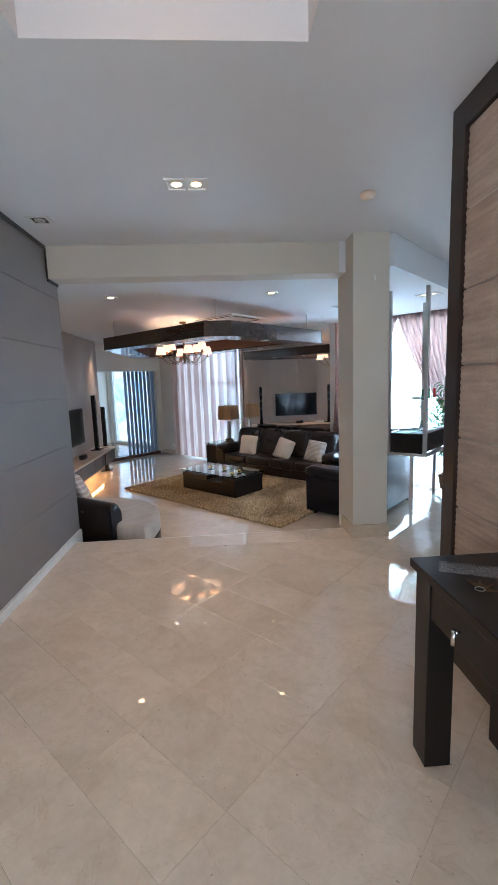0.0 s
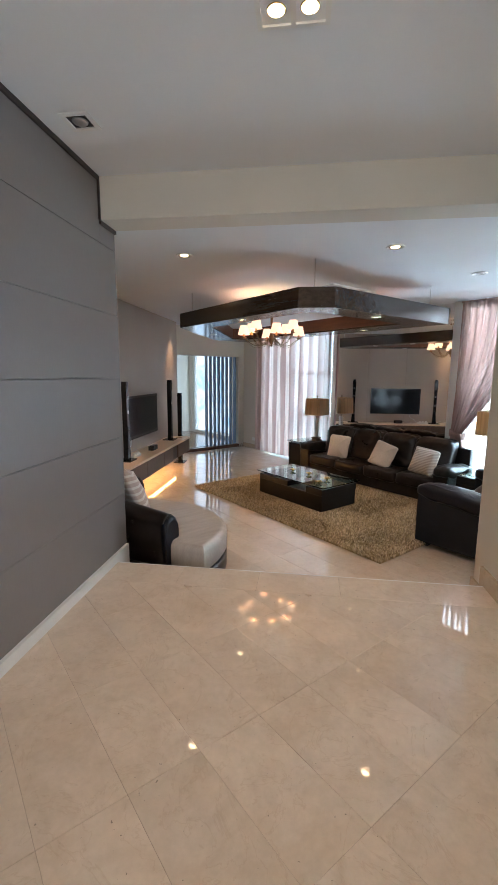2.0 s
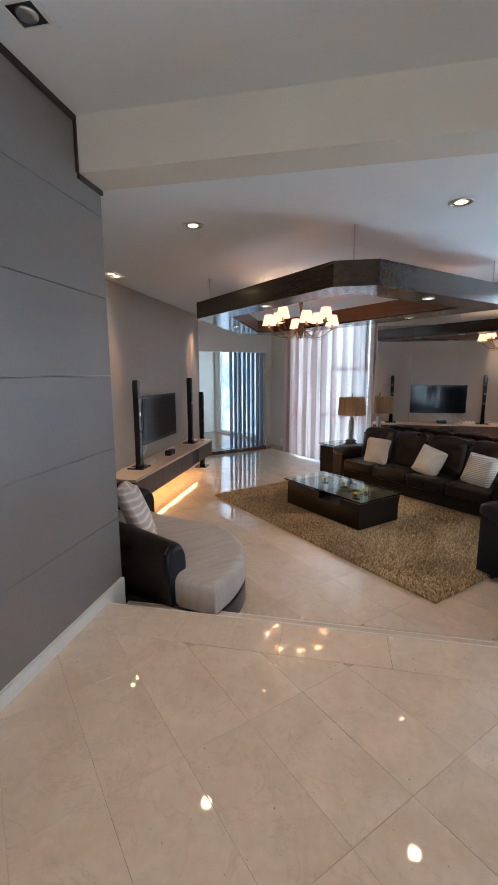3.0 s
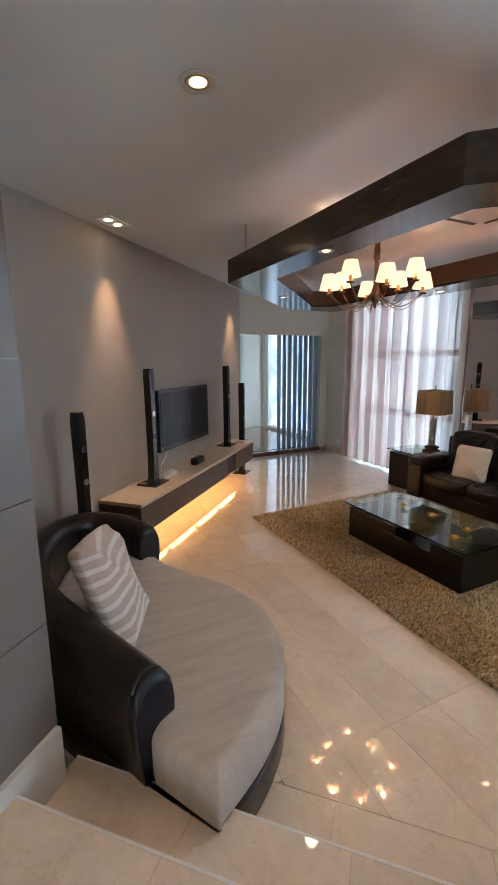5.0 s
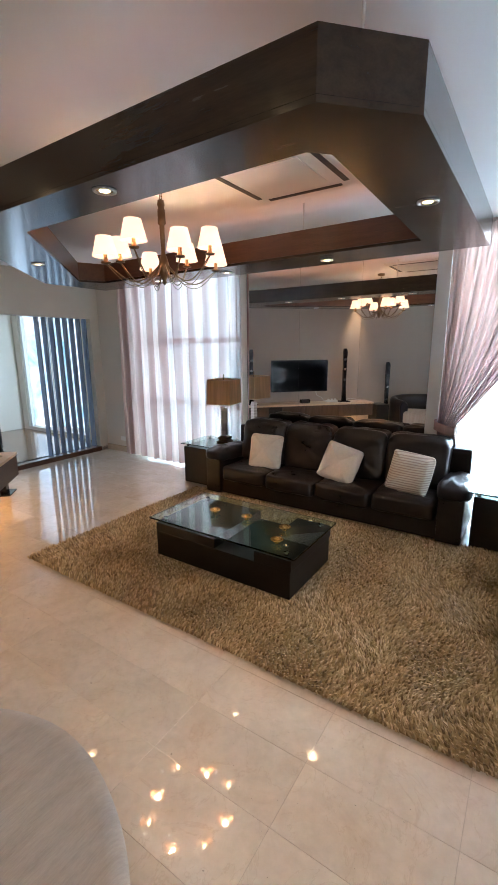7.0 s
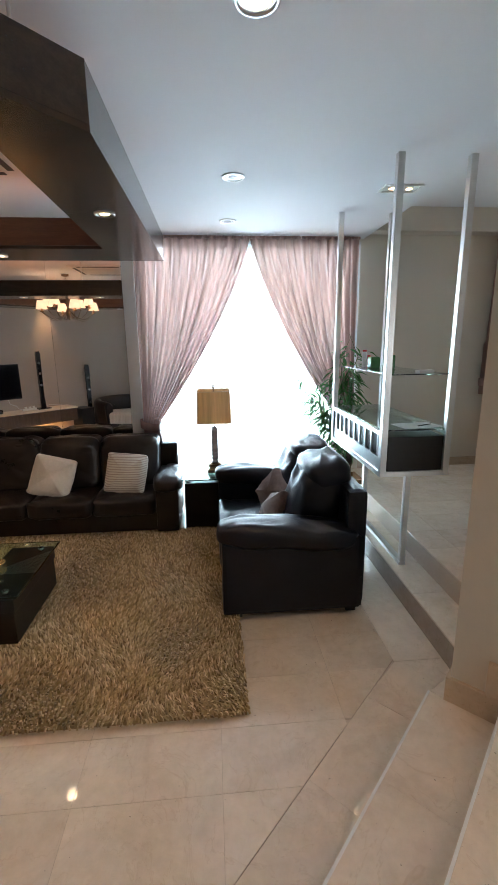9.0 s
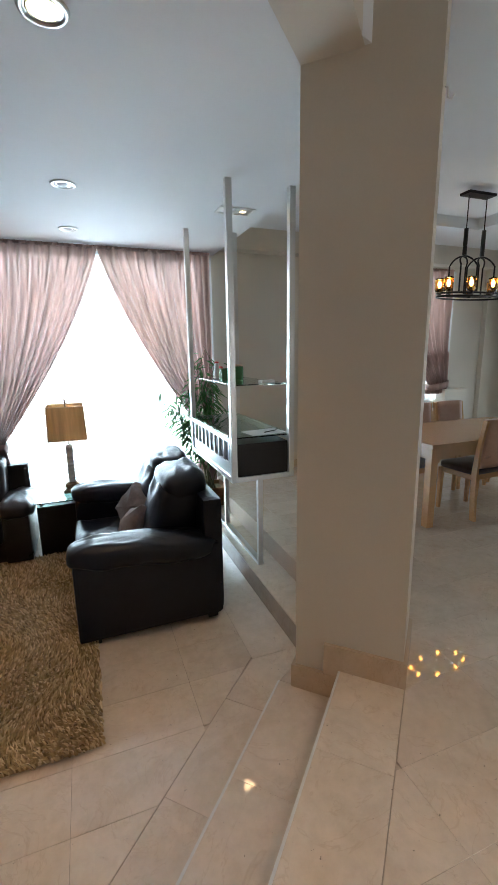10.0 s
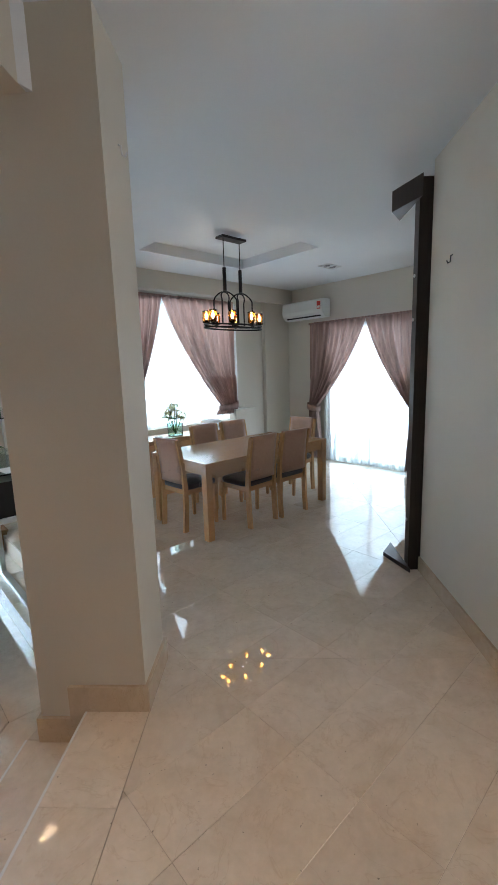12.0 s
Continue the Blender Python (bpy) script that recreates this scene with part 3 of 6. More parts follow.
slab("baseboard_dining_hall", [hall(2.33, 2.26), hall(2.345, 2.26), hall(2.345, 3.655), hall(2.33, 3.655)], 0, 0.11, M["marble_base"], label="marble skirting of the pale wall", category="baseboard")

# grey panelled wall: large laminate panels with open joints, dark edge profile, white plinth
grey = thing("grey_wall_panelling", "matt grey laminate wall panels with fine horizontal joints", "wall panelling")
for k in range(6):
    z0 = 0.075 if k == 0 else 0.524 + (k - 1) * 0.49
    z1 = min(0.520 + k * 0.49, CH - 0.03)
    for a0, a1 in (((2.80, 4.62),) if z1 < CL - 0.05 else ((2.80, 4.3735), (4.374, 4.62))):
        top = z1 if a0 < 4.3 else min(z1, CL - 0.03)
        if top <= z0:
            continue
        bm = NB()
        prism(bm, ccw([tuple(hall(a, b))[:2] for a, b in ((a0, -0.875), (a1, -0.875), (a1, -0.615), (a0, -0.615))]), z0, top)
        part("panel", bm, M["grey"], grey)
bm = NB()
for a0, a1, z0, z1 in ((2.765, 2.799, 0.075, CH), (2.799, 4.385, CH - 0.03, CH), (4.374, 4.625, CL - 0.03, CL - 0.004), (4.362, 4.388, CL - 0.004, CH - 0.03)):
    prism(bm, ccw([tuple(hall(a, b))[:2] for a, b in ((a0, -0.875), (a1, -0.875), (a1, -0.600), (a0, -0.600))]), z0, z1)
part("edge_profile", bm, M["frame_dark"], grey, "black shadow profile under the ceiling")
bm = NB()
prism(bm, ccw([tuple(hall(a, b))[:2] for a, b in ((2.76, -0.875), (4.385, -0.875), (4.385, -0.592), (2.76, -0.592))]), 0.0, 0.073)
prism(bm, ccw([tuple(hall(a, b))[:2] for a, b in ((4.386, -0.875), (4.615, -0.875), (4.615, -0.592), (4.386, -0.592))]), TREAD, 0.073)
prism(bm, ccw([tuple(hall(a, b))[:2] for a, b in ((4.616, -0.875), (4.63, -0.875), (4.63, -0.640), (4.616, -0.640))]), FL, 0.073)
part("plinth", bm, M["white"], grey, "white plinth under the grey panels")

# the near end of the grey wall: a painted return and a dark door further back
slab("wall_grey_end", [hall(2.762, -0.62), hall(2.762, -1.6), hall(4.62, -1.6), hall(4.62, -0.88), hall(2.80, -0.88), hall(2.80, -0.62)], 0.0, 3.2, M["wall"], label="cream painted return at the end of the grey panels", category="wall")
slab("baseboard_return", [hall(2.744, -0.594), hall(2.744, -0.80), hall(2.760, -0.80), hall(2.760, -0.594)], 0, 0.11, M["marble_base"], label="marble skirting of the painted return", category="baseboard")
dd = thing("door_1", "dark brown timber door frame beside the painted return", "door")
dd["kind"] = "structure"
for nm_, a0_, a1_, z0_, z1_ in (("door_jamb", 2.64, 2.755, 0, 2.2), ("door_jamb", 1.62, 1.735, 0, 2.2), ("door_head", 1.736, 2.639, 2.09, 2.2), ("door_leaf", 1.737, 2.638, 0.01, 2.088)):
    bm = NB()
    prism(bm, ccw([tuple(hall(a, b))[:2] for a, b in ((a0_, -0.858), (a1_, -0.858), (a1_, -0.82 if nm_ != "door_leaf" else -0.845), (a0_, -0.82 if nm_ != "door_leaf" else -0.845))]), z0_, z1_)
    part(nm_, bm, M["frame_dark"], dd)
# fill lamp added behind the camera; it brightens the hall floor
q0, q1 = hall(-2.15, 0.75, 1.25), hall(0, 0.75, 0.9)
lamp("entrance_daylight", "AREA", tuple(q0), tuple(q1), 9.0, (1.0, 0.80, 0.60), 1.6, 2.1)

# ---- outside and the next room ----
slab("ground", [(-300, -300), (300, -300), (300, 300), (-300, 300)], -0.9, -0.62, M["ground"], label="pale paving outside", category="ground")


def backdrop(name, x0, x1, y0, y1, z0, z1, material):
    bm = NB()
    box(bm, x0, x1, y0, y1, z0, z1)
    return solid(name, bm, material, "bright overexposed daylight outside the window", "backdrop")


backdrop("backdrop_north", -5.0, -0.8, 10.0, 10.02, -0.6, 4.2, M["outside"])
# unseen glowing sheet, added as fill behind the back wall's opening
slab("backdrop_entrance", [hall(-3.2, -1.5), hall(-3.22, -1.5), hall(-3.22, 3.2), hall(-3.2, 3.2)], -0.6, 3.4, M["outside_fill"], label="added glowing sheet behind an unseen opening, brightening the hall", category="backdrop")
backdrop("backdrop_east", 5.9, 5.92, 3.0, 9.4, -0.6, 4.2, M["outside_dining"])
backdrop("backdrop_north_dining", -0.79, 3.6, 10.0, 10.02, -0.6, 4.2, M["outside_dining"])
backdrop("backdrop_north_corner", -9.35, -5.01, 10.0, 10.02, -0.6, 4.2, M["outside_west"])
backdrop("backdrop_west", -14.0, -13.98, 3.5, 9.6, -0.4, 3.2, M["outside_next"])
backdrop("backdrop_next_north", -13.4, -9.5, 9.2, 9.22, -0.4, 3.2, M["outside_next"])
slab("floor_next_room", [(-13.2, 4.0), (-9.2, 4.0), (-9.2, 8.4), (-13.2, 8.4)], -0.4, -0.27, M["parquet"], label="raised reddish timber floor of the next room", category="floor")
slab("ceiling_next_room", [(-13.2, 4.0), (-9.4, 4.0), (-9.4, 9.0), (-13.2, 9.0)], 2.5, 2.6, M["ceiling"], label="white ceiling of the next room", category="ceiling")
wall_run("wall_next_north", (-9.4, 8.3), (-13.2, 8.3), -0.4, 2.6, 0.15, M["wall"], [(0.5, 2.6, -0.2, 2.2)], "cream wall of the next room with a window")
wall_run("wall_next_west", (-12.2, 8.4), (-12.2, 4.0), -0.4, 2.6, 0.15, M["wall"], [(0.75, 2.3, 0.05, 2.1)], "cream wall of the next room with a blind")

# ---- windows ----


def window(name, x0, x1, z0, z1, y, bars, axis="N", label="white framed window full of daylight"):
    w = thing(name, label, "window")
    w["kind"] = "structure"

    def put(a0, a1, b0, b1, c0, c1):
        return (a0, a1, b0, b1, c0, c1) if axis == "N" else (b0, b1, a0, a1, c0, c1)
    s = 0.05
    fr = [put(x0, x0 + s, y, y + 0.07, z0, z1), put(x1 - s, x1, y, y + 0.07, z0, z1), put(x0 + s, x1 - s, y, y + 0.07, z0, z0 + s), put(x0 + s, x1 - s, y, y + 0.07, z1 - s, z1)]
    boxed("window_frame", fr, M["white"], w)
    for bx in bars:
        boxed("mullion", [put(bx - 0.025, bx + 0.025, y + 0.01, y + 0.06, z0 + s, z1 - s)], M["white"], w)
    xs = [x0 + s] + list(bars) + [x1 - s]
    for a, b in zip(xs, xs[1:]):
        pane = boxed("pane", [put(a + 0.02, b - 0.02, y + 0.03, y + 0.036, z0 + s, z1 - s)], M["glass"], w)
        pane.visible_shadow = False
    return w


window("window_1", -3.5, -1.2, FL, 2.58, 8.28, (-2.35,))
window("window_2", -8.3, -6.2, FL, 2.55, 8.28, (-7.25,))
window("window_3", 0.72, 2.45, 0.78, 2.60, 8.28, (1.58,))
w2 = bpy.data.objects["window_2"]
for z in (0.62, 1.58):
    boxed("transom", [(-8.25, -7.275, 8.29, 8.34, z - 0.04, z + 0.04), (-7.225, -6.25, 8.29, 8.34, z - 0.04, z + 0.04)], M["white"], w2)
window("window_4", 5.75, 7.2, 0.0, 2.24, 3.88, (6.48,), "E", "white framed glass door full of daylight")

# ---- curtains ----


def curtain(name, label, material, p, q, z0, z1, tie=None, side=1, folds=16, depth=0.045, pinch=0.12, parent=None, seed=1):
    """A pleated curtain between p and q in plan. tie: the height at which it is gathered to its outer edge (side 1: towards q)."""
    p, q = Vector((*p, 0)), Vector((*q, 0))
    w = (q - p).length
    d = (q - p).normalized()
    nrm = Vector((-d.y, d.x, 0))
    rnd = random.Random(seed)
    cols, rows = folds * 8, 44
    ph = [rnd.uniform(-0.5, 0.5) for _ in range(folds + 2)]
    bm = NB()
    grid = []
    for j in range(rows + 1):
        v = j / rows
        z = z1 - (z1 - z0) * v
        row = []
        for i in range(cols + 1):
            u = i / cols
            k = 1.0
            if tie is not None:
                if z > tie:
                    f_ = (z1 - z) / (z1 - tie)
                    k = 1 - (1 - pinch) * f_ ** 1.25
                else:
                    f_ = (tie - z) / (tie - z0)
                    k = pinch + 0.10 * f_ ** 0.6
            uu = 1 - (1 - u) * k if side > 0 else u * k
            fold = u * folds
            amp = depth * (0.75 + 0.25 * min(1, v * 4)) * (0.75 + 0.5 * (k < 0.5))
            ang = fold * math.tau + ph[int(fold)] * 1.2 * (fold % 1) * (1 - fold % 1) * 4
            off = amp * math.sin(ang) + amp * 0.45 * math.sin(ang * 0.5 + v * 2.0 + seed)
            off *= 0.65 + 0.5 * noise.noise(Vector((fold * 0.7, v * 2.2, seed)))
            sway = 0.0
            if tie is not None and z > tie:
                sway = -0.05 * math.sin(math.pi * (z1 - z) / (z1 - tie)) * (1 - abs(2 * u - 1)) * side
            pos = p + d * (uu * w + sway) + nrm * off
            zz = z
            if tie is not None and tie < z:
                zz = z - 0.05 * (1 - abs(u if side > 0 else 1 - u)) * math.sin(math.pi * (z1 - z) / (z1 - tie))
            row.append(bm.verts.new((pos.x, pos.y, zz)))
        grid.append(row)
    for a, b in zip(grid, grid[1:]):
        for i in range(cols):
            bm.faces.new((a[i], a[i + 1], b[i + 1], b[i])).smooth = True
    c = part("curtain_cloth", bm, material, parent)
    # gathered heading tape with pinch pleats
    bm = NB()
    n_ = folds * 8
    rings = []
    for i in range(n_ + 1):
        o = -0.022 - 0.020 * max(0, math.sin(i / n_ * folds * 2 * math.tau)) ** 0.5
        c_ = p + d * (w * i / n_)
        rings.append([bm.verts.new((*(c_ + nrm * k)[:2], zz)) for k, zz in ((o, z1 - 0.012), (o, z1 + 0.012), (o + 0.045, z1 + 0.012), (o + 0.045, z1 - 0.012))])
    for a, b in zip(rings, rings[1:]):
        for k in range(4):
            bm.faces.new((a[k], a[(k + 1) % 4], b[(k + 1) % 4], b[k]))
    bm.faces.new(rings[0])
    bm.faces.new(rings[-1][::-1])
    part("heading", bm, material, parent)
    if tie is not None:
        at = (q if side > 0 else p)
        mid = at - d * side * (w * pinch * 0.5)
        bm = NB()
        n_ = 20
        rx, ry = w * pinch * 0.62 + 0.02, depth + 0.05
        lo, hi = [], []
        for i in range(n_):
            a = math.tau * i / n_
            pos = mid + d * rx * math.cos(a) + nrm * ry * math.sin(a)
            tilt = 0.03 * math.cos(a) * side
            lo.append(bm.verts.new((pos.x, pos.y, tie - 0.045 + tilt)))
            hi.append(bm.verts.new((pos.x, pos.y, tie + 0.045 + tilt)))
        for i in range(n_):
            j = (i + 1) % n_
            bm.faces.new((lo[i], lo[j], hi[j], hi[i])).smooth = True
        tb = part("tieback", bm, material, parent, "matching cloth tieback")
        tb.modifiers.new("thick", "SOLIDIFY").thickness = 0.008
    return c


def curtain_pair(name, label, p, q, z0, z1, tie, material=None, folds=14, split=0.5, pinch=0.13, depth=0.06, seed=1):
    mid = (p[0] + (q[0] - p[0]) * split, p[1] + (q[1] - p[1]) * split)
    a = thing("curtain", label, "curtain", group=name)
    curtain(name, "", material or M["drape"], p, mid, z0, z1, tie, -1, folds, depth=depth, pinch=pinch, parent=a, seed=seed)
    b = thing("curtain", label, "curtain", group=name)
    curtain(name, "", material or M["drape"], mid, q, z0, z1, tie, 1, folds, depth=depth, pinch=pinch, parent=b, seed=seed + 3)


curtain_pair("curtains at the living room window", "mauve satin curtain tied back at the tall living room window", (-3.55, 8.05), (-1.14, 8.05), FL + 0.02, 2.615, 0.64, split=0.507, depth=0.07, folds=13, seed=2)
curtain_pair("curtains at the dining window", "mauve satin curtain gathered low over the dining room window", (0.45, 8.08), (2.44, 8.08), 0.90, 2.62, 1.02, split=0.36, pinch=0.22, depth=0.06, folds=11, seed=5)
curtain_pair("curtains at the glass door", "mauve satin curtain tied back at the dining room glass door", (3.68, 7.54), (3.68, 5.56), 0.05, 2.31, 0.92, folds=9, split=0.545, pinch=0.15, depth=0.06, seed=8)
sc = thing("sheer_curtain", "white sheer curtain filtering daylight behind the mauve curtains", "curtain", group="sheers")
curtain("s", "", M["sheer"], (-3.54, 8.13), (-1.1, 8.13), FL + 0.01, 2.58, folds=22, depth=0.022, parent=sc, seed=11)
sc = thing("sheer_curtain", "white sheer curtain filtering daylight in the dining room window", "curtain", group="sheers")
curtain("s", "", M["sheer"], (0.6, 8.15), (2.56, 8.15), 0.80, 2.60, folds=20, depth=0.02, parent=sc, seed=12)
sc = thing("sheer_curtain", "white sheer curtain filtering daylight at the glass door", "curtain", group="sheers")
curtain("s", "", M["sheer"], (3.75, 7.3), (3.75, 5.7), 0.02, 2.25, folds=15, depth=0.022, parent=sc, seed=13)
sc = thing("pale_curtain", "pale mauve striped curtain drawn across a bright window", "curtain")
curtain("s", "", M["drape_pale"], (-8.52, 8.06), (-6.08, 8.06), FL + 0.03, 2.56, folds=17, depth=0.075, parent=sc, seed=21)

# ---- mirror wall ----
mw = thing("wall_mirror", "tall mirror in three panels covering the wall behind the sofa", "mirror")
for a, b in ((-6.04, -5.26), (-5.2585, -4.48), (-4.4785, -3.70)):
    boxed("mirror_panel", (a, b, 8.146, 8.152, FL + 0.1, CL), M["mirror"], mw)
boxed("backing_board", (-6.05, -3.695, 8.154, 8.198, FL, CL), M["black_matt"], mw)
boxed("side_trim", (-3.69, -3.56, 8.10, 8.198, FL, CL), M["white"], mw, label="white painted vertical trim")

# daylight of the sky in the openings of the tall windows
lamp("glass_door_daylight", "AREA", (3.79, 6.475, 1.12), (2.0, 6.475, 1.2), 10, (0.84, 0.92, 1.0), 1.4, 2.15)
lamp("dining_window_daylight", "AREA", (1.585, 8.19, 1.69), (1.585, 6, 1.5), 9, (0.84, 0.92, 1.0), 1.7, 1.75)
lamp("window_daylight", "AREA", (-2.35, 8.19, 1.12), (-2.35, 4, 0.7), 34, (0.80, 0.90, 1.0), 2.2, 2.8)

# ---- hanging canopy ----
cn = thing("ceiling_canopy", "dark glossy timber canopy frame hung below the ceiling on rods", "ceiling canopy")
ZB, ZT = 2.18, 2.375
outer = [(-5.775, 4.52), (-3.36, 4.505), (-3.12, 4.76), (-3.12, 6.90), (-7.32, 6.90), (-7.32, 6.10)]
inner = [(-5.41, 4.81), (-3.53, 4.79), (-3.46, 4.86), (-3.49, 6.46), (-6.80, 6.48), (-6.92, 6.24)]
for i in range(6):
    j = (i + 1) % 6
    bm = NB()
    prism(bm, ccw([outer[i], outer[j], inner[j], inner[i]]), ZB, ZB + 0.02)
    part("soffit", bm, M["canopy"], cn)

    def upright(bm, p, q, inset):
        p, q = Vector((*p, 0)), Vector((*q, 0))
        d = (q - p).normalized()
        nrm = Vector((-d.y, d.x, 0)) * inset
        prism(bm, ccw([tuple(v)[:2] for v in (p, q, q + nrm, p + nrm)]), ZB + 0.021, ZT)
    bm = NB()
    upright(bm, outer[i], outer[j], 0.02)
    part("outer_board", bm, M["canopy"], cn)
    bm = NB()
    upright(bm, inner[i], inner[j], -0.02)
    part("inner_board", bm, M["canopy_red"], cn, "red-brown veneered inner board")
for x, y in ((-5.6, 4.62), (-3.28, 4.64), (-3.28, 6.7), (-7.1, 6.7), (-4.5, 6.7)):
    bm = NB()
    tube(bm, [(x, y, ZB + 0.02), (x, y, CL)], 0.006, 6)
    part("suspension_rod", bm, M["metal"], cn)

# ---- recessed lights ----


def downlight(x, y, z, r=0.062, lit=True, label="round recessed ceiling light, lit warm", power=6, double=False, rz=0):
    d = thing("ceiling_light", label, "ceiling light", (x, y, z), rz, "recessed ceiling lights")
    offs = (-0.065, 0.065) if double else (0,)
    bm = NB()
    if double:
        for q in ((-0.145, -0.125), (0.125, 0.145), (-0.01, 0.01)):
            box(bm, q[0], q[1], -0.085, 0.085, -0.010, -0.001)
        for q in ((-0.085, -0.068), (0.068, 0.085)):
            box(bm, -0.125, -0.01, q[0], q[1], -0.010, -0.001)
            box(bm, 0.01, 0.125, q[0], q[1], -0.010, -0.001)
    else:
        lathe(bm, [(r * 1.0, -0.004), (r * 1.05, -0.010), (r * 1.28, -0.008), (r * 1.32, -0.001)], seg=28)
    part("rim", bm, M["metal"] if not double else M["white"], d)
    for o in offs:
        bm = NB()
        k = 0.85 if double else 0.55
        lathe(bm, [(0.002, -0.0062), (r * k, -0.0055), (r * (k + 0.05), -0.003)], (o, 0, 0), 24)
        part("lamp_face", bm, M["downlight"] if lit else M["off"], d)
        bm = NB()
        lathe(bm, [(r * 0.55, -0.0022), (r * 0.8, -0.0045), (r, -0.0035), (r, -0.001)], (o, 0, 0), 24)
        part("reflector", bm, M["reflector"] if lit else M["steel_grey"], d)
    if lit and power:
        lamp("spot", "SPOT", (x, y, z - 0.03), (x, y + 0.001, z - 2), power, WARM, 0.05, angle=95, blend=0.9)
    return d


for x, y in ((-3.97, 3.60), (-2.58, 4.90)):
    downlight(x, y, CL, label="round recessed ceiling light, lit, in the living room ceiling")
for x, y in ((-2.58, 6.45), (-2.58, 7.53)):
    downlight(x, y, CL, lit=False, label="round recessed ceiling light, unlit, near the tall window")
for x, y in ((-4.44, 4.62), (-3.28, 5.62), (-4.28, 6.70), (-6.31, 5.42), (-6.2, 6.7), (-5.3, 6.7)):
    downlight(x, y, ZB, 0.04, power=3.5, label="small round light set in the dark canopy, lit")
downlight(-6.01, 3.58, CL, 0.038, double=True, rz=-45, power=0, label="twin recessed spotlight in a white frame, lit")
downlight(*hall(3.07 + 0.05, 0.84 - 0.02)[:2], CH, 0.038, double=True, rz=45, power=18, label="twin recessed spotlight in the hall ceiling, lit")
sq = thing("ceiling_light", "square recessed spotlight in the hall ceiling, unlit", "ceiling light", (-2.90, 2.36, CH), 45, "recessed ceiling lights")
boxed("rim", [(-0.085, 0.085, -0.085, -0.06, -0.010, -0.001), (-0.085, 0.085, 0.06, 0.085, -0.010, -0.001), (-0.085, -0.06, -0.059, 0.059, -0.010, -0.001), (0.06, 0.085, -0.059, 0.059, -0.010, -0.001)], M["white"], sq)
boxed("recess", (-0.059, 0.059, -0.059, 0.059, -0.003, -0.001), M["black_matt"], sq)
bm = NB()
lathe(bm, [(0.020, -0.014), (0.040, -0.012), (0.044, -0.004)], seg=20)
part("gimbal_ring", bm, M["metal"], sq)
bm = NB()
lathe(bm, [(0.002, -0.012), (0.018, -0.011), (0.019, -0.005)], seg=16)
part("lamp_face", bm, M["off"], sq)
downlight(-1.33, 6.61, CL, 0.026, lit=True, double=True, rz=0, power=2, label="twin recessed spotlight above the display shelf, lit")
downlight(2.85, 6.51, CH, 0.045, lit=False, double=True, rz=0, label="twin recessed spotlight in the dining ceiling, unlit")
for a in (6.9, 10.0):
    p_ = hall(a, -1.70)
    lamp("wall_washer", "SPOT", (p_.x, p_.y, CL - 0.03), tuple(hall(a, -1.93, 0.9)), 24, WARM, 0.02, angle=46, blend=0.8)
sm = thing("smoke_alarm", "small round smoke alarm on the hall ceiling", "smoke alarm", (-0.83, 3.83, CH))
bm = NB()
lathe(bm, [(0.002, -0.035), (0.04, -0.034), (0.055, -0.02), (0.058, -0.0)], seg=24)
part("housing", bm, M["unit_top"], sm)

# ---- living room furniture ----
rug = thing("shag_rug", "thick olive-brown shag rug on the living room floor", "rug")


def rug_mesh():
    x0, x1, y0, y1 = -6.32, -2.62, 5.02, 7.34
    boxed("backing", (x0 + 0.02, x1 - 0.02, y0 + 0.02, y1 - 0.02, FL, FL + 0.018), M["rug"], rug)
    rnd = random.Random(4)
    vs, fs = [], []
    step = 0.0165
    nx, ny = int((x1 - x0) / step), int((y1 - y0) / step)
    for i in range(nx):
        for j in range(ny):
            x = x0 + (i + rnd.random()) * step
            y = y0 + (j + rnd.random()) * step
            a = rnd.uniform(0, math.tau)
            flow = noise.noise(Vector((x * 1.7, y * 1.7, 3))) * 3
            lean = Vector((math.cos(flow * 2 + a * 0.3), math.sin(flow * 2 + a * 0.3), 0)) * rnd.uniform(0.008, 0.022)
            h = rnd.uniform(0.024, 0.038)
            w = rnd.uniform(0.0055, 0.0085)
            b = Vector((x, y, FL + 0.012))
            u = Vector((math.cos(a), math.sin(a), 0)) * w
            v = Vector((-u.y, u.x, 0)) * 0.8
            k = len(vs)
            mid = b + lean * 0.5 + Vector((0, 0, h * 0.7))
            top = b + lean * 1.3 + Vector((0, 0, h))
            vs += [b + u, b - u * 0.5 + v, b - u * 0.5 - v, mid + u, mid - u * 0.5 + v, mid - u * 0.5 - v, top]
            fs += [(k, k + 1, k + 4, k + 3), (k + 1, k + 2, k + 5, k + 4), (k + 2, k, k + 3, k + 5), (k + 3, k + 4, k + 6), (k + 4, k + 5, k + 6), (k + 5, k + 3, k + 6)]
    me = bpy.data.meshes.new("pile")
    me.from_pydata(vs, [], fs)
    me.materials.append(M["rug_pile"])
    ob = new("rug_fibre", me)
    ob.parent = rug
    tagged(ob, kind="stuff")


rp = Nodes("shag_pile")
gi = rp.add("ShaderNodeNewGeometry")
rp.link(rp.ramp(gi.outputs["Random Per Island"], [(0.0, (0.24, 0.16, 0.075)), (0.5, (0.53, 0.395, 0.20)), (1.0, (0.78, 0.625, 0.40))]), rp.b.inputs["Base Color"])
rp.b.inputs["Roughness"].default_value = 0.75
rp.b.inputs["Sheen Weight"].default_value = 0.3
M["rug_pile"] = rp.m
rug_mesh()
RT = FL + 0.04


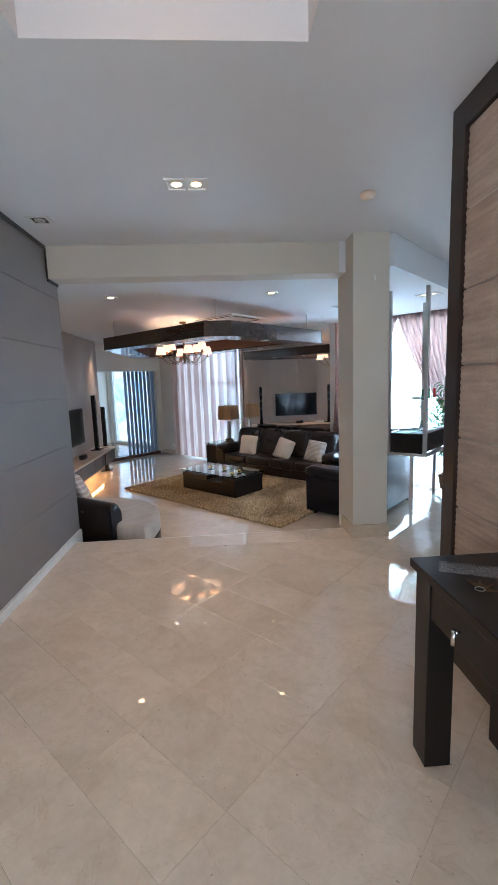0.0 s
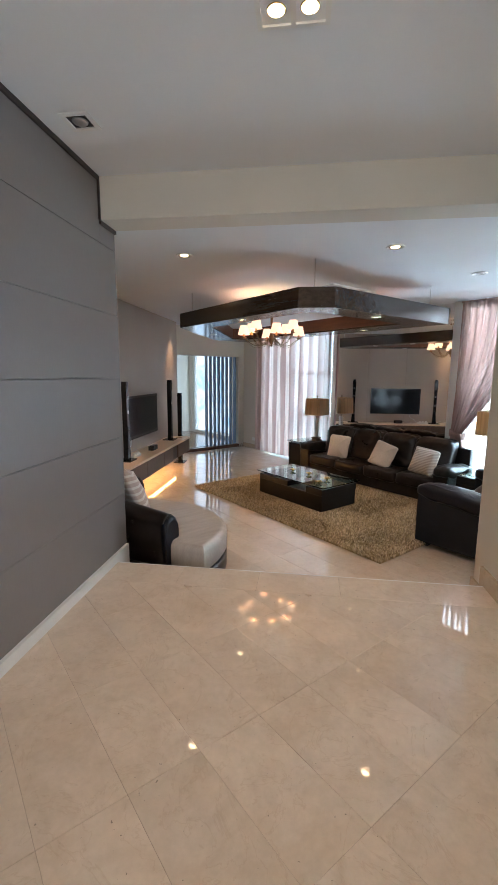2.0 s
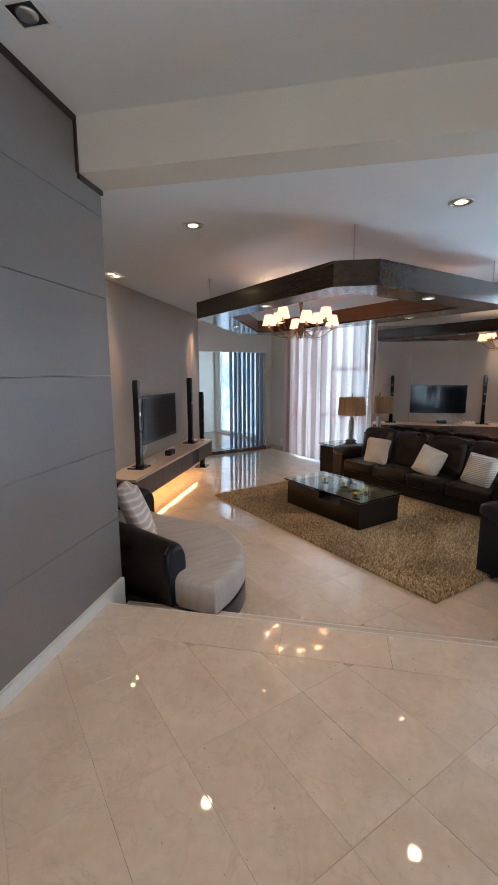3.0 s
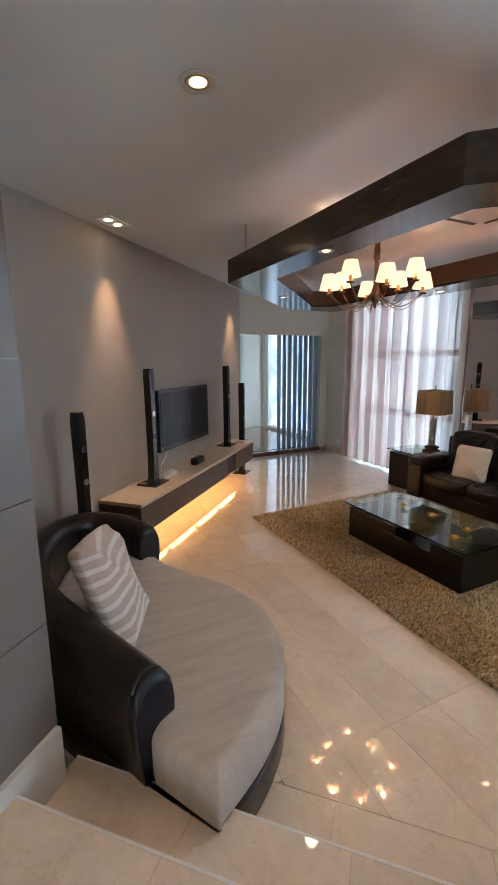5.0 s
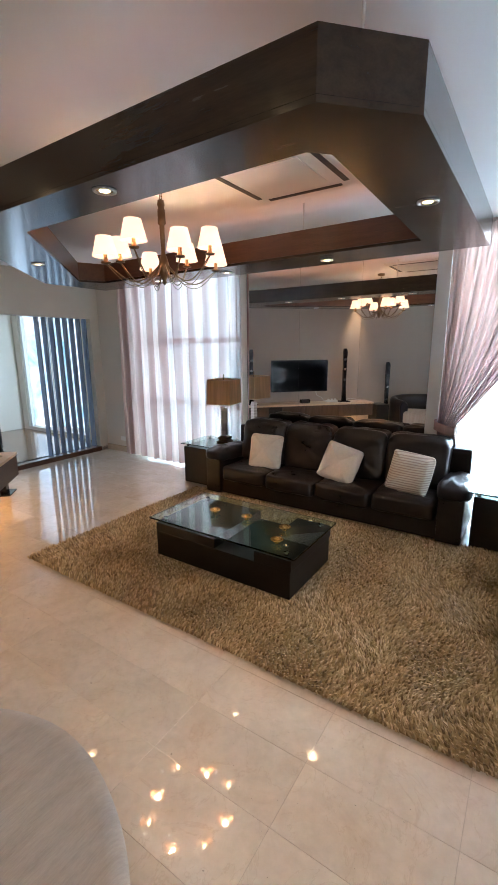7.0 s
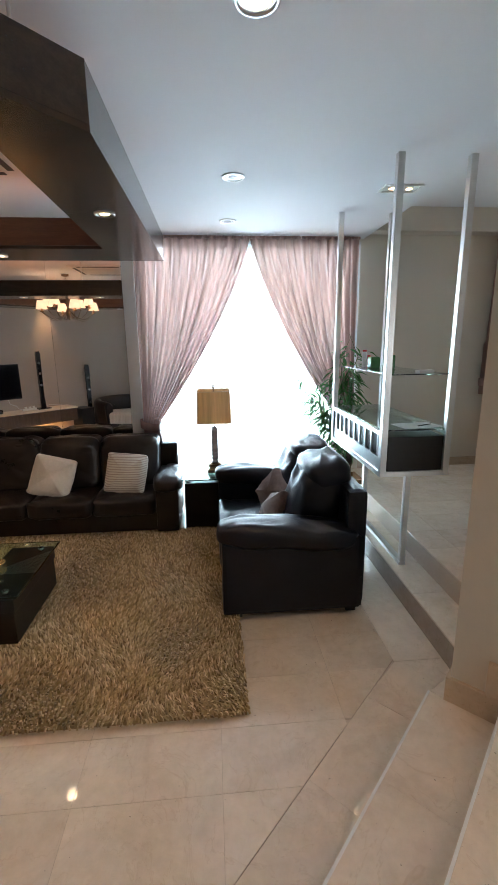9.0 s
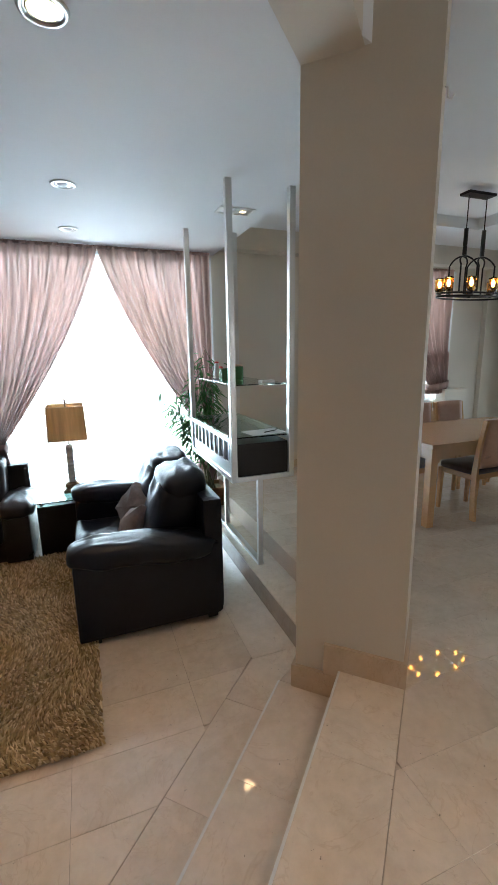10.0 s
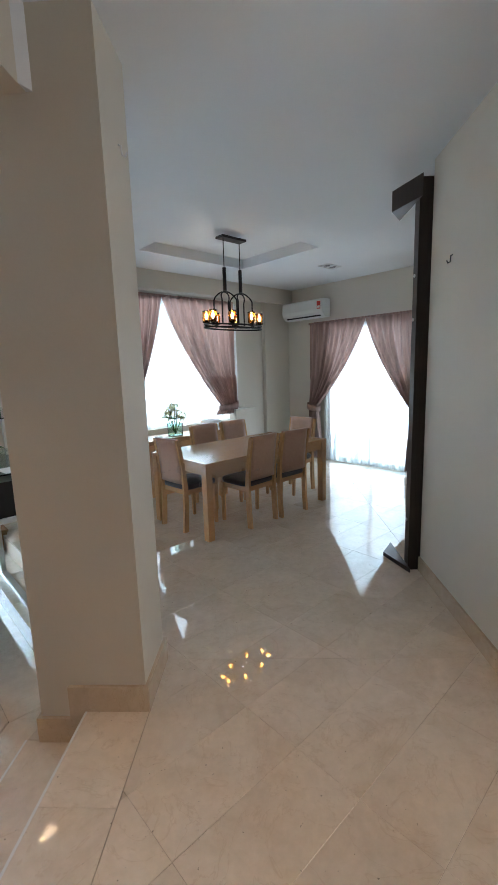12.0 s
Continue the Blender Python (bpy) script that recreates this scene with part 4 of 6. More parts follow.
def sofa(name, label, at, rz, width, depth, seats, lea, back_h, arm_h=0.60, seat_h=0.42, arm_w=0.24, backs=None):
    """A leather sofa: origin at the floor, middle of the front; it looks along -y, its back is towards +y."""
    s = thing(name, label, "sofa", at, rz)
    hw = width / 2
    bm = NB()
    box(bm, -hw + 0.03, hw - 0.03, 0.05, depth - 0.02, 0.05, 0.27, bev=0.02)
    part("base", bm, lea, s)
    for x in (-hw + 0.09, hw - 0.09):
        for y in (0.10, depth - 0.09):
            boxed("foot", (x - 0.035, x + 0.035, y - 0.035, y + 0.035, 0, 0.055), M["black_matt"], s, bev=0.006)
    iw = width - 2 * arm_w
    for k in range(seats):
        cx = -iw / 2 + iw * (k + 0.5) / seats
        bm = NB()
        cushion(bm, iw / seats * 1.0, 0.64, 0.20, 8.5, 0.16, Matrix.Translation((cx, 0.31, seat_h - 0.11)), 0.022, seed=k + at[0])
        part("seat_cushion", bm, lea, s)
    for k in range(backs or seats):
        n_b = backs or seats
        cx = -iw / 2 + iw * (k + 0.5) / n_b
        bm = NB()
        m = Matrix.Translation((cx, depth - 0.27, seat_h + (back_h - seat_h) / 2 - 0.02)) @ Matrix.Rotation(radians(76 if depth < 0.9 else 70), 4, "X")
        cushion(bm, iw / n_b * 1.01, back_h - seat_h + 0.08, 0.27 if depth < 0.9 else 0.38, 5.5 if depth < 0.9 else 4.6, 0.2, m, 0.03, 26, seed=k * 3 + at[1])
        part("back_cushion", bm, lea, s)
        # rolled headrest above each back cushion
        bm = NB()
        m = Matrix.Translation((cx, depth - 0.20, back_h - 0.07)) @ Matrix.Rotation(radians(8), 4, "X")
        cushion(bm, iw / n_b * 1.0, 0.27 if depth < 0.9 else 0.34, 0.16 if depth < 0.9 else 0.24, 4.6 if depth < 0.9 else 3.8, 0.15, m, 0.02, seed=k * 5 + 2)
        part("headrest", bm, lea, s)
    bm = NB()
    box(bm, -hw + 0.05, hw - 0.05, depth - 0.14, depth, 0.06, back_h - 0.10, bev=0.05)
    part("back_frame", bm, lea, s)
    for sx in (-1, 1):
        x = sx * (hw - arm_w / 2)
        bm = NB()
        box(bm, x - arm_w / 2 + 0.01, x + arm_w / 2 - 0.01, 0.0, depth - 0.04, 0.05, arm_h - 0.09, bev=0.03)
        part("arm_panel", bm, lea, s)
        bm = NB()
        m = Matrix.Translation((x, depth / 2 - 0.04, arm_h - 0.08)) @ Matrix.Rotation(radians(-4), 4, "X")
        cushion(bm, arm_w + 0.06, depth - 0.02, 0.19, 4.0, 0.25, m, 0.02, seed=sx + 4)
        part("arm_pad", bm, lea, s)
    return s


sofa("leather_sofa", "dark brown long leather sofa with padded arms before the mirror", (-4.60, 7.22, FL), 0, 2.95, 0.84, 4, M["leather"], 0.90, 0.58)
sofa("leather_loveseat", "blue-black two-seat leather sofa with high padded back, beside the display shelf", (-2.74, 6.58, FL), -90, 1.58, 1.00, 2, M["leather_blue"], 1.00, 0.68, 0.44)


def throw_pillow(at, rot, mat_, label, size=0.40, seed=0):
    p = thing("throw_pillow", label, "cushion", at, 0, "throw pillows")
    bm = NB()
    cushion(bm, size, size, 0.18, 11.0, 0.85, Euler([radians(v) for v in rot]).to_matrix().to_4x4(), 0.04, 16, seed)
    part("cover", bm, mat_, p)


throw_pillow((-5.38, 7.54, 0.24), (70, 0, 8), M["pillow_plain"], "ivory cushion leaning against the leather sofa back", 0.42, 1)
throw_pillow((-4.42, 7.53, 0.23), (64, 12, -6), M["pillow_plain"], "rumpled ivory cushion leaning on the leather sofa", 0.42, 2)
throw_pillow((-3.68, 7.52, 0.24), (66, 5, -8), M["pillow"], "ivory cushion with grey-brown stripes on the leather sofa", 0.42, 3)
throw_pillow((-2.26, 6.72, 0.26), (62, 30, -70), M["pillow_brown"], "brown patterned velvet cushion on the loveseat", 0.33, 4)
throw_pillow((-2.30, 6.42, 0.22), (58, -25, -80), M["pillow_brown"], "small brown velvet cushion on the loveseat", 0.31, 5)

# coffee table
ct = thing("coffee_table", "low dark coffee table with a glass top on the rug", "coffee table", (-4.70, 6.03, RT))
boxed("base", (-0.66, 0.66, -0.36, 0.34, 0.0, 0.22), M["espresso"], ct, bev=0.006)
boxed("rail", [(-0.66, -0.02, -0.36, 0.34, 0.222, 0.30)], M["espresso"], ct, bev=0.004)
boxed("end_block", (0.36, 0.67, -0.365, 0.345, 0.222, 0.31), M["espresso"], ct, bev=0.004)
boxed("glass_top", (-0.71, 0.71, -0.39, 0.37, 0.335, 0.349), M["glass_green"], ct, bev=0.003)
for x in (-0.6, 0.6):
    for y in (-0.3, 0.28):
        bm = NB()
        lathe(bm, [(0.02, 0.30), (0.02, 0.335)], (x, y, 0), 14)
        part("stand_off", bm, M["chrome"], ct)


def ornament(x, y, z, s=0.05):
    o = thing("gilt_dish", "small gilt metal flower ornament on the coffee table", "ornament", (x, y, z), 0, "gilt ornaments")
    bm = NB()
    lathe(bm, [(s * 0.35, 0), (s * 0.4, 0.004), (s * 0.2, 0.012), (s, 0.03), (s * 0.95, 0.034)], seg=18)
    part("dish", bm, M["gold"], o)
    bm = NB()
    cushion(bm, s, s, s * 0.7, 2.0, 0, Matrix.Translation((0, 0, 0.03)), 0.01, 8)
    part("bud", bm, M["gold"], o)


for x, y in ((-4.98, 6.02), (-4.66, 6.05), (-4.28, 6.03), (-4.22, 5.80)):
    ornament(x, y, RT + 0.349)


def side_table(x, y, w, d):
    t = thing("side_table", "square dark side table with a glass top beside the sofa", "side table", (x, y, FL), 0, "side tables")
    boxed("body", (-w / 2 + 0.03, w / 2 - 0.03, -d / 2 + 0.03, d / 2 - 0.03, 0, 0.50), M["espresso"], t, bev=0.006)
    boxed("glass_top", (-w / 2, w / 2, -d / 2, d / 2, 0.535, 0.547), M["glass_green"], t, bev=0.003)
    for sx in (-1, 1):
        for sy in (-1, 1):
            bm = NB()
            lathe(bm, [(0.016, 0.50), (0.016, 0.535)], (sx * (w / 2 - 0.07), sy * (d / 2 - 0.07), 0), 12)
            part("stand_off", bm, M["chrome"], t)


side_table(-6.38, 7.76, 0.62, 0.62)
side_table(-2.80, 7.62, 0.62, 0.60)


def table_lamp(x, y, rz, z=FL + 0.547):
    t = thing("table_lamp", "table lamp with square beige shade on a carved grey stem", "table lamp", (x, y, z), rz, "table lamps")
    bm = NB()
    lathe(bm, [(0.085, 0), (0.085, 0.03), (0.06, 0.045), (0.06, 0.06), (0.075, 0.065), (0.07, 0.085), (0.04, 0.10)], square=True)
    part("foot", bm, M["bronze"], t)
    bm = NB()
    lathe(bm, [(0.032, 0.10)] + [v for k in range(9) for v in ((0.036, 0.105 + k * 0.042), (0.029, 0.126 + k * 0.042))] + [(0.03, 0.48)], square=True)
    part("stem", bm, M["metal"], t, "grey metal stem with carved pattern")
    bm = NB()
    tube(bm, [(0, 0, 0.48), (0, 0, 0.90)], 0.006, 8)
    lathe(bm, [(0.002, 0.93), (0.012, 0.915), (0.008, 0.90), (0.014, 0.885), (0.004, 0.88)], seg=12)
    part("finial", bm, M["bronze"], t)
    bm = NB()
    r0, r1, z0, z1, th = 0.175, 0.165, 0.54, 0.86, 0.004
    for k in range(4):
        a = math.tau * k / 4
        m = Matrix.Rotation(a, 4, "Z")
        vs = [bm.verts.new(m @ Vector(p)) for p in ((-r0, -r0, z0), (r0, -r0, z0), (r1, -r1, z1), (-r1, -r1, z1))]
        bm.faces.new(vs)
    sh = part("shade", bm, M["shade_cloth"], t, "square beige cloth shade")
    sh.modifiers.new("thick", "SOLIDIFY").thickness = th
    for zz, rr in ((z0, r0), (z1, r1)):
        bm = NB()
        tube(bm, [(-rr, -rr, zz), (rr, -rr, zz), (rr, rr, zz), (-rr, rr, zz), (-rr, -rr, zz)], 0.004, 6)
        part("shade_piping", bm, M["unit_top"], t)


table_lamp(-6.18, 7.78, 10)
table_lamp(-2.76, 7.62, 0)

# ---- curved chaise ----
ch = thing("curved_chaise", "curved chaise with dark leather shell and light grey fabric seat", "chaise")


def closed_curve(pts, n=12):
    out = []
    L = len(pts)
    for i in range(L):
        p0, p1, p2, p3 = (Vector(pts[(i + k) % L]) for k in (-1, 0, 1, 2))
        for s in range(n):
            t = s / n
            out.append(0.5 * ((2 * p1) + (p2 - p0) * t + (2 * p0 - 5 * p1 + 4 * p2 - p3) * t * t + (3 * p1 - p0 - 3 * p2 + p3) * t ** 3))
    return out


front = [(-3.20, 3.31), (-3.35, 3.58), (-3.55, 3.79), (-3.81, 3.92), (-4.10, 3.97), (-4.38, 3.91), (-4.64, 3.76), (-4.86, 3.63), (-5.04, 3.57)]
back = [(-5.15, 3.50), (-5.37, 3.34), (-5.44, 3.11), (-5.28, 2.89), (-4.98, 2.75), (-4.66, 2.68), (-4.32, 2.72), (-4.00, 2.84), (-3.70, 3.00), (-3.48, 3.13)]


def open_curve(pts, n=8):
    out = []
    for i in range(len(pts) - 1):
        p0, p1, p2, p3 = (Vector(pts[min(max(i + k, 0), len(pts) - 1)]) for k in (-1, 0, 1, 2))
        for s in range(n):
            t = s / n
            out.append(0.5 * ((2 * p1) + (p2 - p0) * t + (2 * p0 - 5 * p1 + 4 * p2 - p3) * t * t + (3 * p1 - p0 - 3 * p2 + p3) * t ** 3))
    return out + [Vector(pts[-1])]


fr_ = open_curve(front)
bk_ = open_curve(back)
base_outline = [tuple(v) for v in fr_ + bk_]


def soft_slab(bm, outline, z0, z1, r=0.05, steps=5):
    """A padded slab on an outline, with rounded rims."""
    c = sum((Vector(p) for p in outline), Vector((0, 0))) / len(outline)
    L = len(outline)
    pts = [Vector(p) for p in outline]
    nr = []
    for i in range(L):
        d = (pts[(i + 1) % L] - pts[i - 1]).normalized()
        nr.append(Vector((d.y, -d.x)))
    if (pts[0] - c).dot(nr[0]) < 0:
        nr = [-v for v in nr]
    prof = [(r * 0.35, z0), (0.0, z0 + r * 0.5), (0.0, z1 - r)]
    for k in range(1, steps + 1):
        a = math.pi / 2 * k / steps
        prof.append((r * (1 - math.cos(a)), z1 - r + r * math.sin(a)))
    rings = []
    for inset, z in prof:
        q = [p - n_ * inset for p, n_ in zip(pts, nr)]
        for _ in range(12):
            for i in range(L):
                j = (i + 1) % L
                if (q[j] - q[i]).dot(pts[j] - pts[i]) < 0.0002 * (pts[j] - pts[i]).length:
                    m_ = (q[i] + q[j]) / 2
                    e_ = (pts[j] - pts[i]).normalized() * 0.0006
                    q[i], q[j] = m_ - e_, m_ + e_
        rings.append([bm.verts.new((*v, z)) for v in q])
    for a, b in zip(rings, rings[1:]):
        for i in range(L):
            j = (i + 1) % L
            bm.faces.new((a[i], a[j], b[j], b[i])).smooth = True
    bm.faces.new(rings[-1])
    bm.faces.new(rings[0][::-1])
    bmesh.ops.recalc_face_normals(bm, faces=bm.faces)


bm = NB()
soft_slab(bm, [tuple(Vector(p) * 1.0) for p in base_outline], FL + 0.015, -0.17, 0.012, 2)
part("base", bm, M["leather"], ch, "dark leather plinth")
bm = NB()
seat_out = [tuple(v) for v in fr_] + [tuple(v + (Vector((-4.35, 3.60)) - v).normalized() * 0.15) for v in bk_[4:-5]] + [(-3.46, 3.16)]
soft_slab(bm, seat_out, -0.168, 0.07, 0.06, 6)
part("seat_cushion", bm, M["cloth"], ch, "light grey slub fabric seat")


def shell(bm, path, zlo, ztops, thick):
    """A padded wall along a path with a rolled top; ztops gives the height at each point."""
    pts = [Vector(p) for p in path]
    prev = None
    n_sec = 12
    rings = []
    for i, p in enumerate(pts):
        d = (pts[min(i + 1, len(pts) - 1)] - pts[max(i - 1, 0)]).normalized()
        nrm = Vector((-d.y, d.x))
        zt = ztops[i]
        h = thick / 2
        sec = [(-h * 0.8, zlo), (-h * 1.0, zt - 0.22), (-h * 1.05, zt - h * 1.3)]
        for k in range(1, 8):
            a = math.pi * k / 8
            sec.append((-h * 1.05 * math.cos(a), zt - h * 1.1 + h * 1.1 * math.sin(a)))
        sec += [(h * 1.05, zt - h * 1.3), (h * 1.0, zt - 0.22), (h * 0.8, zlo)]
        rings.append([bm.verts.new((p.x + nrm.x * o, p.y + nrm.y * o, z)) for o, z in sec])
    for a, b in zip(rings, rings[1:]):
        for k in range(len(a)):
            j = (k + 1) % len(a)
            bm.faces.new((a[k], b[k], b[j], a[j])).smooth = True
    bm.faces.new(rings[0])
    bm.faces.new(rings[-1][::-1])
    bmesh.ops.recalc_face_normals(bm, faces=bm.faces)


bmid = [Vector(v) + (Vector((-4.3, 3.6)) - Vector(v)).normalized() * 0.085 for v in bk_]
L_ = len(bmid)
tops = [0.30 + 0.10 * math.sin(math.pi * min(1, max(0, i / (L_ - 1)))) for i in range(L_)]
bm = NB()
shell(bm, bmid, -0.165, tops, 0.17)
part("shell_back", bm, M["leather"], ch, "dark leather wrap-around back")
for i0, i1, nm in ((0, 6, "far"), (L_ - 6, L_ - 1, "near")):
    bm = NB()
    end = bmid[0] if nm == "far" else bmid[-1]
    nxt = bmid[1] if nm == "far" else bmid[-2]
    d = (end - nxt).normalized()
    shell(bm, [end - d * 0.02, end + d * 0.02, end + d * 0.035], -0.16, [0.295, 0.29, 0.25], 0.185)
    part("arm_cap", bm, M["leather_blue"], ch, "blue-black leather arm end with piping")
p = thing("throw_pillow", "striped rose and ivory cushion leaning in the curved chaise", "cushion", (-4.27, 3.15, 0.31), 0)
bm = NB()
cushion(bm, 0.58, 0.60, 0.22, 11.0, 0.82, Euler([radians(v) for v in (66, 8, 158)]).to_matrix().to_4x4(), 0.04, 16, 7)
part("cover", bm, fabric("striped_rose_cushion", (0.50, 0.40, 0.34), (0.60, 0.50, 0.44), 300, (5.5, (0.74, 0.70, 0.65), "Z")), p)

# ---- television wall (axes: x along the wall, y out of it) ----
TVR = 135


def tv_frame(name, label, category, a, b, z, rz=0, group=""):
    q = hall(a, b, z)
    return thing(name, label, category, tuple(q), TVR + rz, group)


# local axes after a turn of 135 degrees: +x runs away along the wall, -y runs into the room
unit = tv_frame("media_cabinet", "long floating brown cabinet with a cream top and amber light below", "media cabinet", 6.585, -1.92, -0.045)
LN = 3.20
boxed("body", (0.0, LN, -0.42, 0.0, 0.0, 0.26), M["unit"], unit, bev=0.003)
boxed("top", (-0.01, LN + 0.01, -0.455, 0.0, 0.262, 0.295), M["unit_top"], unit, bev=0.003, label="cream lacquered top")
for k in range(4):
    x0 = 0.006 + k * (LN / 4)
    if k == 2:
        # flat black plate: the niche's inner shade is put into its colour
        boxed("open_niche", (x0, x0 + LN / 4 - 0.006, -0.424, -0.421, 0.02, 0.245), M["black_matt"], unit)
        boxed("drawer_front", (x0, x0 + LN / 4 * 0.62, -0.442, -0.425, 0.006, 0.25), M["unit"], unit, bev=0.002)
    else:
        boxed("drawer_front", (x0, x0 + LN / 4 - 0.006, -0.442, -0.423, 0.006, 0.25), M["unit"], unit, bev=0.002)
boxed("light_strip", [(0.25 + k * 0.72, 0.85 + k * 0.72, -0.19, -0.17, -0.030, -0.004) for k in range(4)], M["led"], unit, label="amber light strip under the cabinet")
q0 = unit.matrix_world @ Vector((LN / 2, -0.16, -0.035))
strip_lamp = lamp("amber_strip_light", "AREA", tuple(q0), (q0.x, q0.y, -1), 1.7, (1.0, 0.45, 0.13), 3.0, 0.03)
strip_lamp.matrix_world = Matrix.Translation(q0) @ Matrix.Rotation(radians(TVR), 4, "Z")
tv = tv_frame("television", "black flat television hung on the taupe wall, switched off", "television", 7.55, -1.92, 0.49)
boxed("casing", (0, 1.30, -0.10, -0.05, 0, 0.69), M["black"], tv, bev=0.008)
boxed("screen", (0.035, 1.265, -0.104, -0.101, 0.055, 0.655), M["screen"], tv)
boxed("wall_bracket", (0.4, 0.9, -0.049, 0.0, 0.2, 0.5), M["black_matt"], tv)


def tall_speaker(a, b, z, top, label):
    s = tv_frame("tower_speaker", label, "speaker", a, b, z, 0, "tower speakers")
    h = top - z
    boxed("foot", (-0.13, 0.13, -0.11, 0.11, 0, 0.018), M["black"], s, bev=0.004)
    bm = NB()
    n_ = 10
    for i in range(n_):
        a0, a1 = h * i / n_, h * (i + 1) / n_
    prof = [(0.052, 0.018), (0.034, h * 0.25), (0.036, h * 0.55), (0.045, h * 0.95), (0.028, h)]
    rings = []
    for w, zz in prof:
        rings.append([bm.verts.new((x, y, zz)) for x, y in ((-w, -0.045), (w, -0.045), (w * 0.7, 0.035), (-w * 0.7, 0.035))])
    for r0, r1 in zip(rings, rings[1:]):
        for k in range(4):
            bm.faces.new((r0[k], r0[(k + 1) % 4], r1[(k + 1) % 4], r1[k]))
    bm.faces.new(rings[0][::-1])
    bm.faces.new(rings[-1])
    part("body", bm, M["black"], s)
    for zz in (0.42, 0.62, 0.80):
        bm = NB()
        tube(bm, [(0, -0.044, h * zz), (0, -0.050, h * zz)], 0.027, 16)
        part("driver", bm, M["chrome"] if zz == 0.62 else M["steel_grey"], s)


tall_speaker(7.20, -1.72, 0.25, 1.42, "slim black tower speaker standing on the media cabinet beside the television")
tall_speaker(9.32, -1.74, 0.25, 1.42, "slim black tower speaker standing on the cream cabinet top")
tall_speaker(6.15, -1.72, FL, 1.11, "slim black tower speaker standing on the floor by the subwoofer")
tall_speaker(9.98, -1.74, FL, 1.14, "slim black tower speaker on the floor at the cabinet's end")
sub = tv_frame("subwoofer", "black box subwoofer on the floor beside the cabinet", "subwoofer", 6.14, -1.60, FL)
sub.matrix_world = pose(*hall(6.20, -1.88, FL), 0, 0, TVR)
boxed("cabinet", (0.0, 0.30, -0.42, -0.02, 0.012, 0.52), M["black_matt"], sub, bev=0.01)
boxed("foot", [(x, x + 0.04, y, y + 0.04, 0, 0.012) for x in (0.02, 0.24) for y in (-0.40, -0.08)], M["black"], sub)
cs = tv_frame("centre_speaker", "small black centre speaker lying on the cabinet top", "speaker", 8.02, -1.70, 0.25)
boxed("body", (0, 0.22, -0.09, 0.0, 0.004, 0.085), M["black"], cs, bev=0.02)
boxed("grille", (0.02, 0.20, -0.094, -0.091, 0.012, 0.075), M["black_matt"], cs)
pb = tv_frame("power_strip", "white power strip with plugs and leads on the cabinet top", "power strip", 7.35, -1.72, 0.25)
boxed("body", (0, 0.28, -0.05, 0.0, 0, 0.04), M["white"], pb, bev=0.006)
for k in range(3):
    boxed("plug", (0.03 + k * 0.08, 0.07 + k * 0.08, -0.045, -0.01, 0.041, 0.075), M["white"], pb, bev=0.004)
cb_ = tv_frame("cable", "white cable hanging from the television to the cabinet top", "cable", 7.5, -1.92, 0.25)
bm = NB()
tube(bm, [(0.30, -0.03, 0.24), (0.27, -0.035, 0.14), (0.16, -0.04, 0.09), (0.12, -0.05, 0.03), (0.06, -0.14, 0.008)], 0.005, 6)
part("lead", bm, M["white"], cb_)
bm = NB()
tube(bm, [(-0.37, -0.16, 0.02), (-0.5, -0.06, 0.05), (-0.65, -0.1, 0.03), (-0.8, -0.05, 0.008)], 0.004, 6)
part("lead", bm, M["white"], cb_)

# ---- chandelier ----
ck = thing("chandelier", "bronze chandelier with curved arms and eight lit cream shades", "chandelier", (-5.06, 5.61, 0))
bm = NB()
lathe(bm, [(0.002, CL), (0.06, CL - 0.002), (0.055, CL - 0.03), (0.01, CL - 0.04)], seg=18)
part("ceiling_rose", bm, M["bronze"], ck)
bm = NB()
z = CL - 0.04
k = 0
while z > 2.50:
    ring = [(0.012 * math.cos(t) * (k % 2), 0.012 * math.cos(t) * (1 - k % 2), z - 0.014 + 0.018 * math.sin(t)) for t in [math.tau * i / 10 for i in range(11)]]
    tube(bm, ring, 0.0028, 5)
    z -= 0.026
    k += 1
part("chain", bm, M["bronze"], ck)
bm = NB()
lathe(bm, [(0.004, 2.50), (0.022, 2.49), (0.026, 2.46), (0.020, 2.44), (0.026, 2.43), (0.028, 2.34), (0.018, 2.33), (0.014, 2.15), (0.03, 2.10), (0.045, 2.04), (0.03, 1.99), (0.012, 1.965), (0.018, 1.95), (0.003, 1.93)], seg=18)
part("stem", bm, M["bronze"], ck)
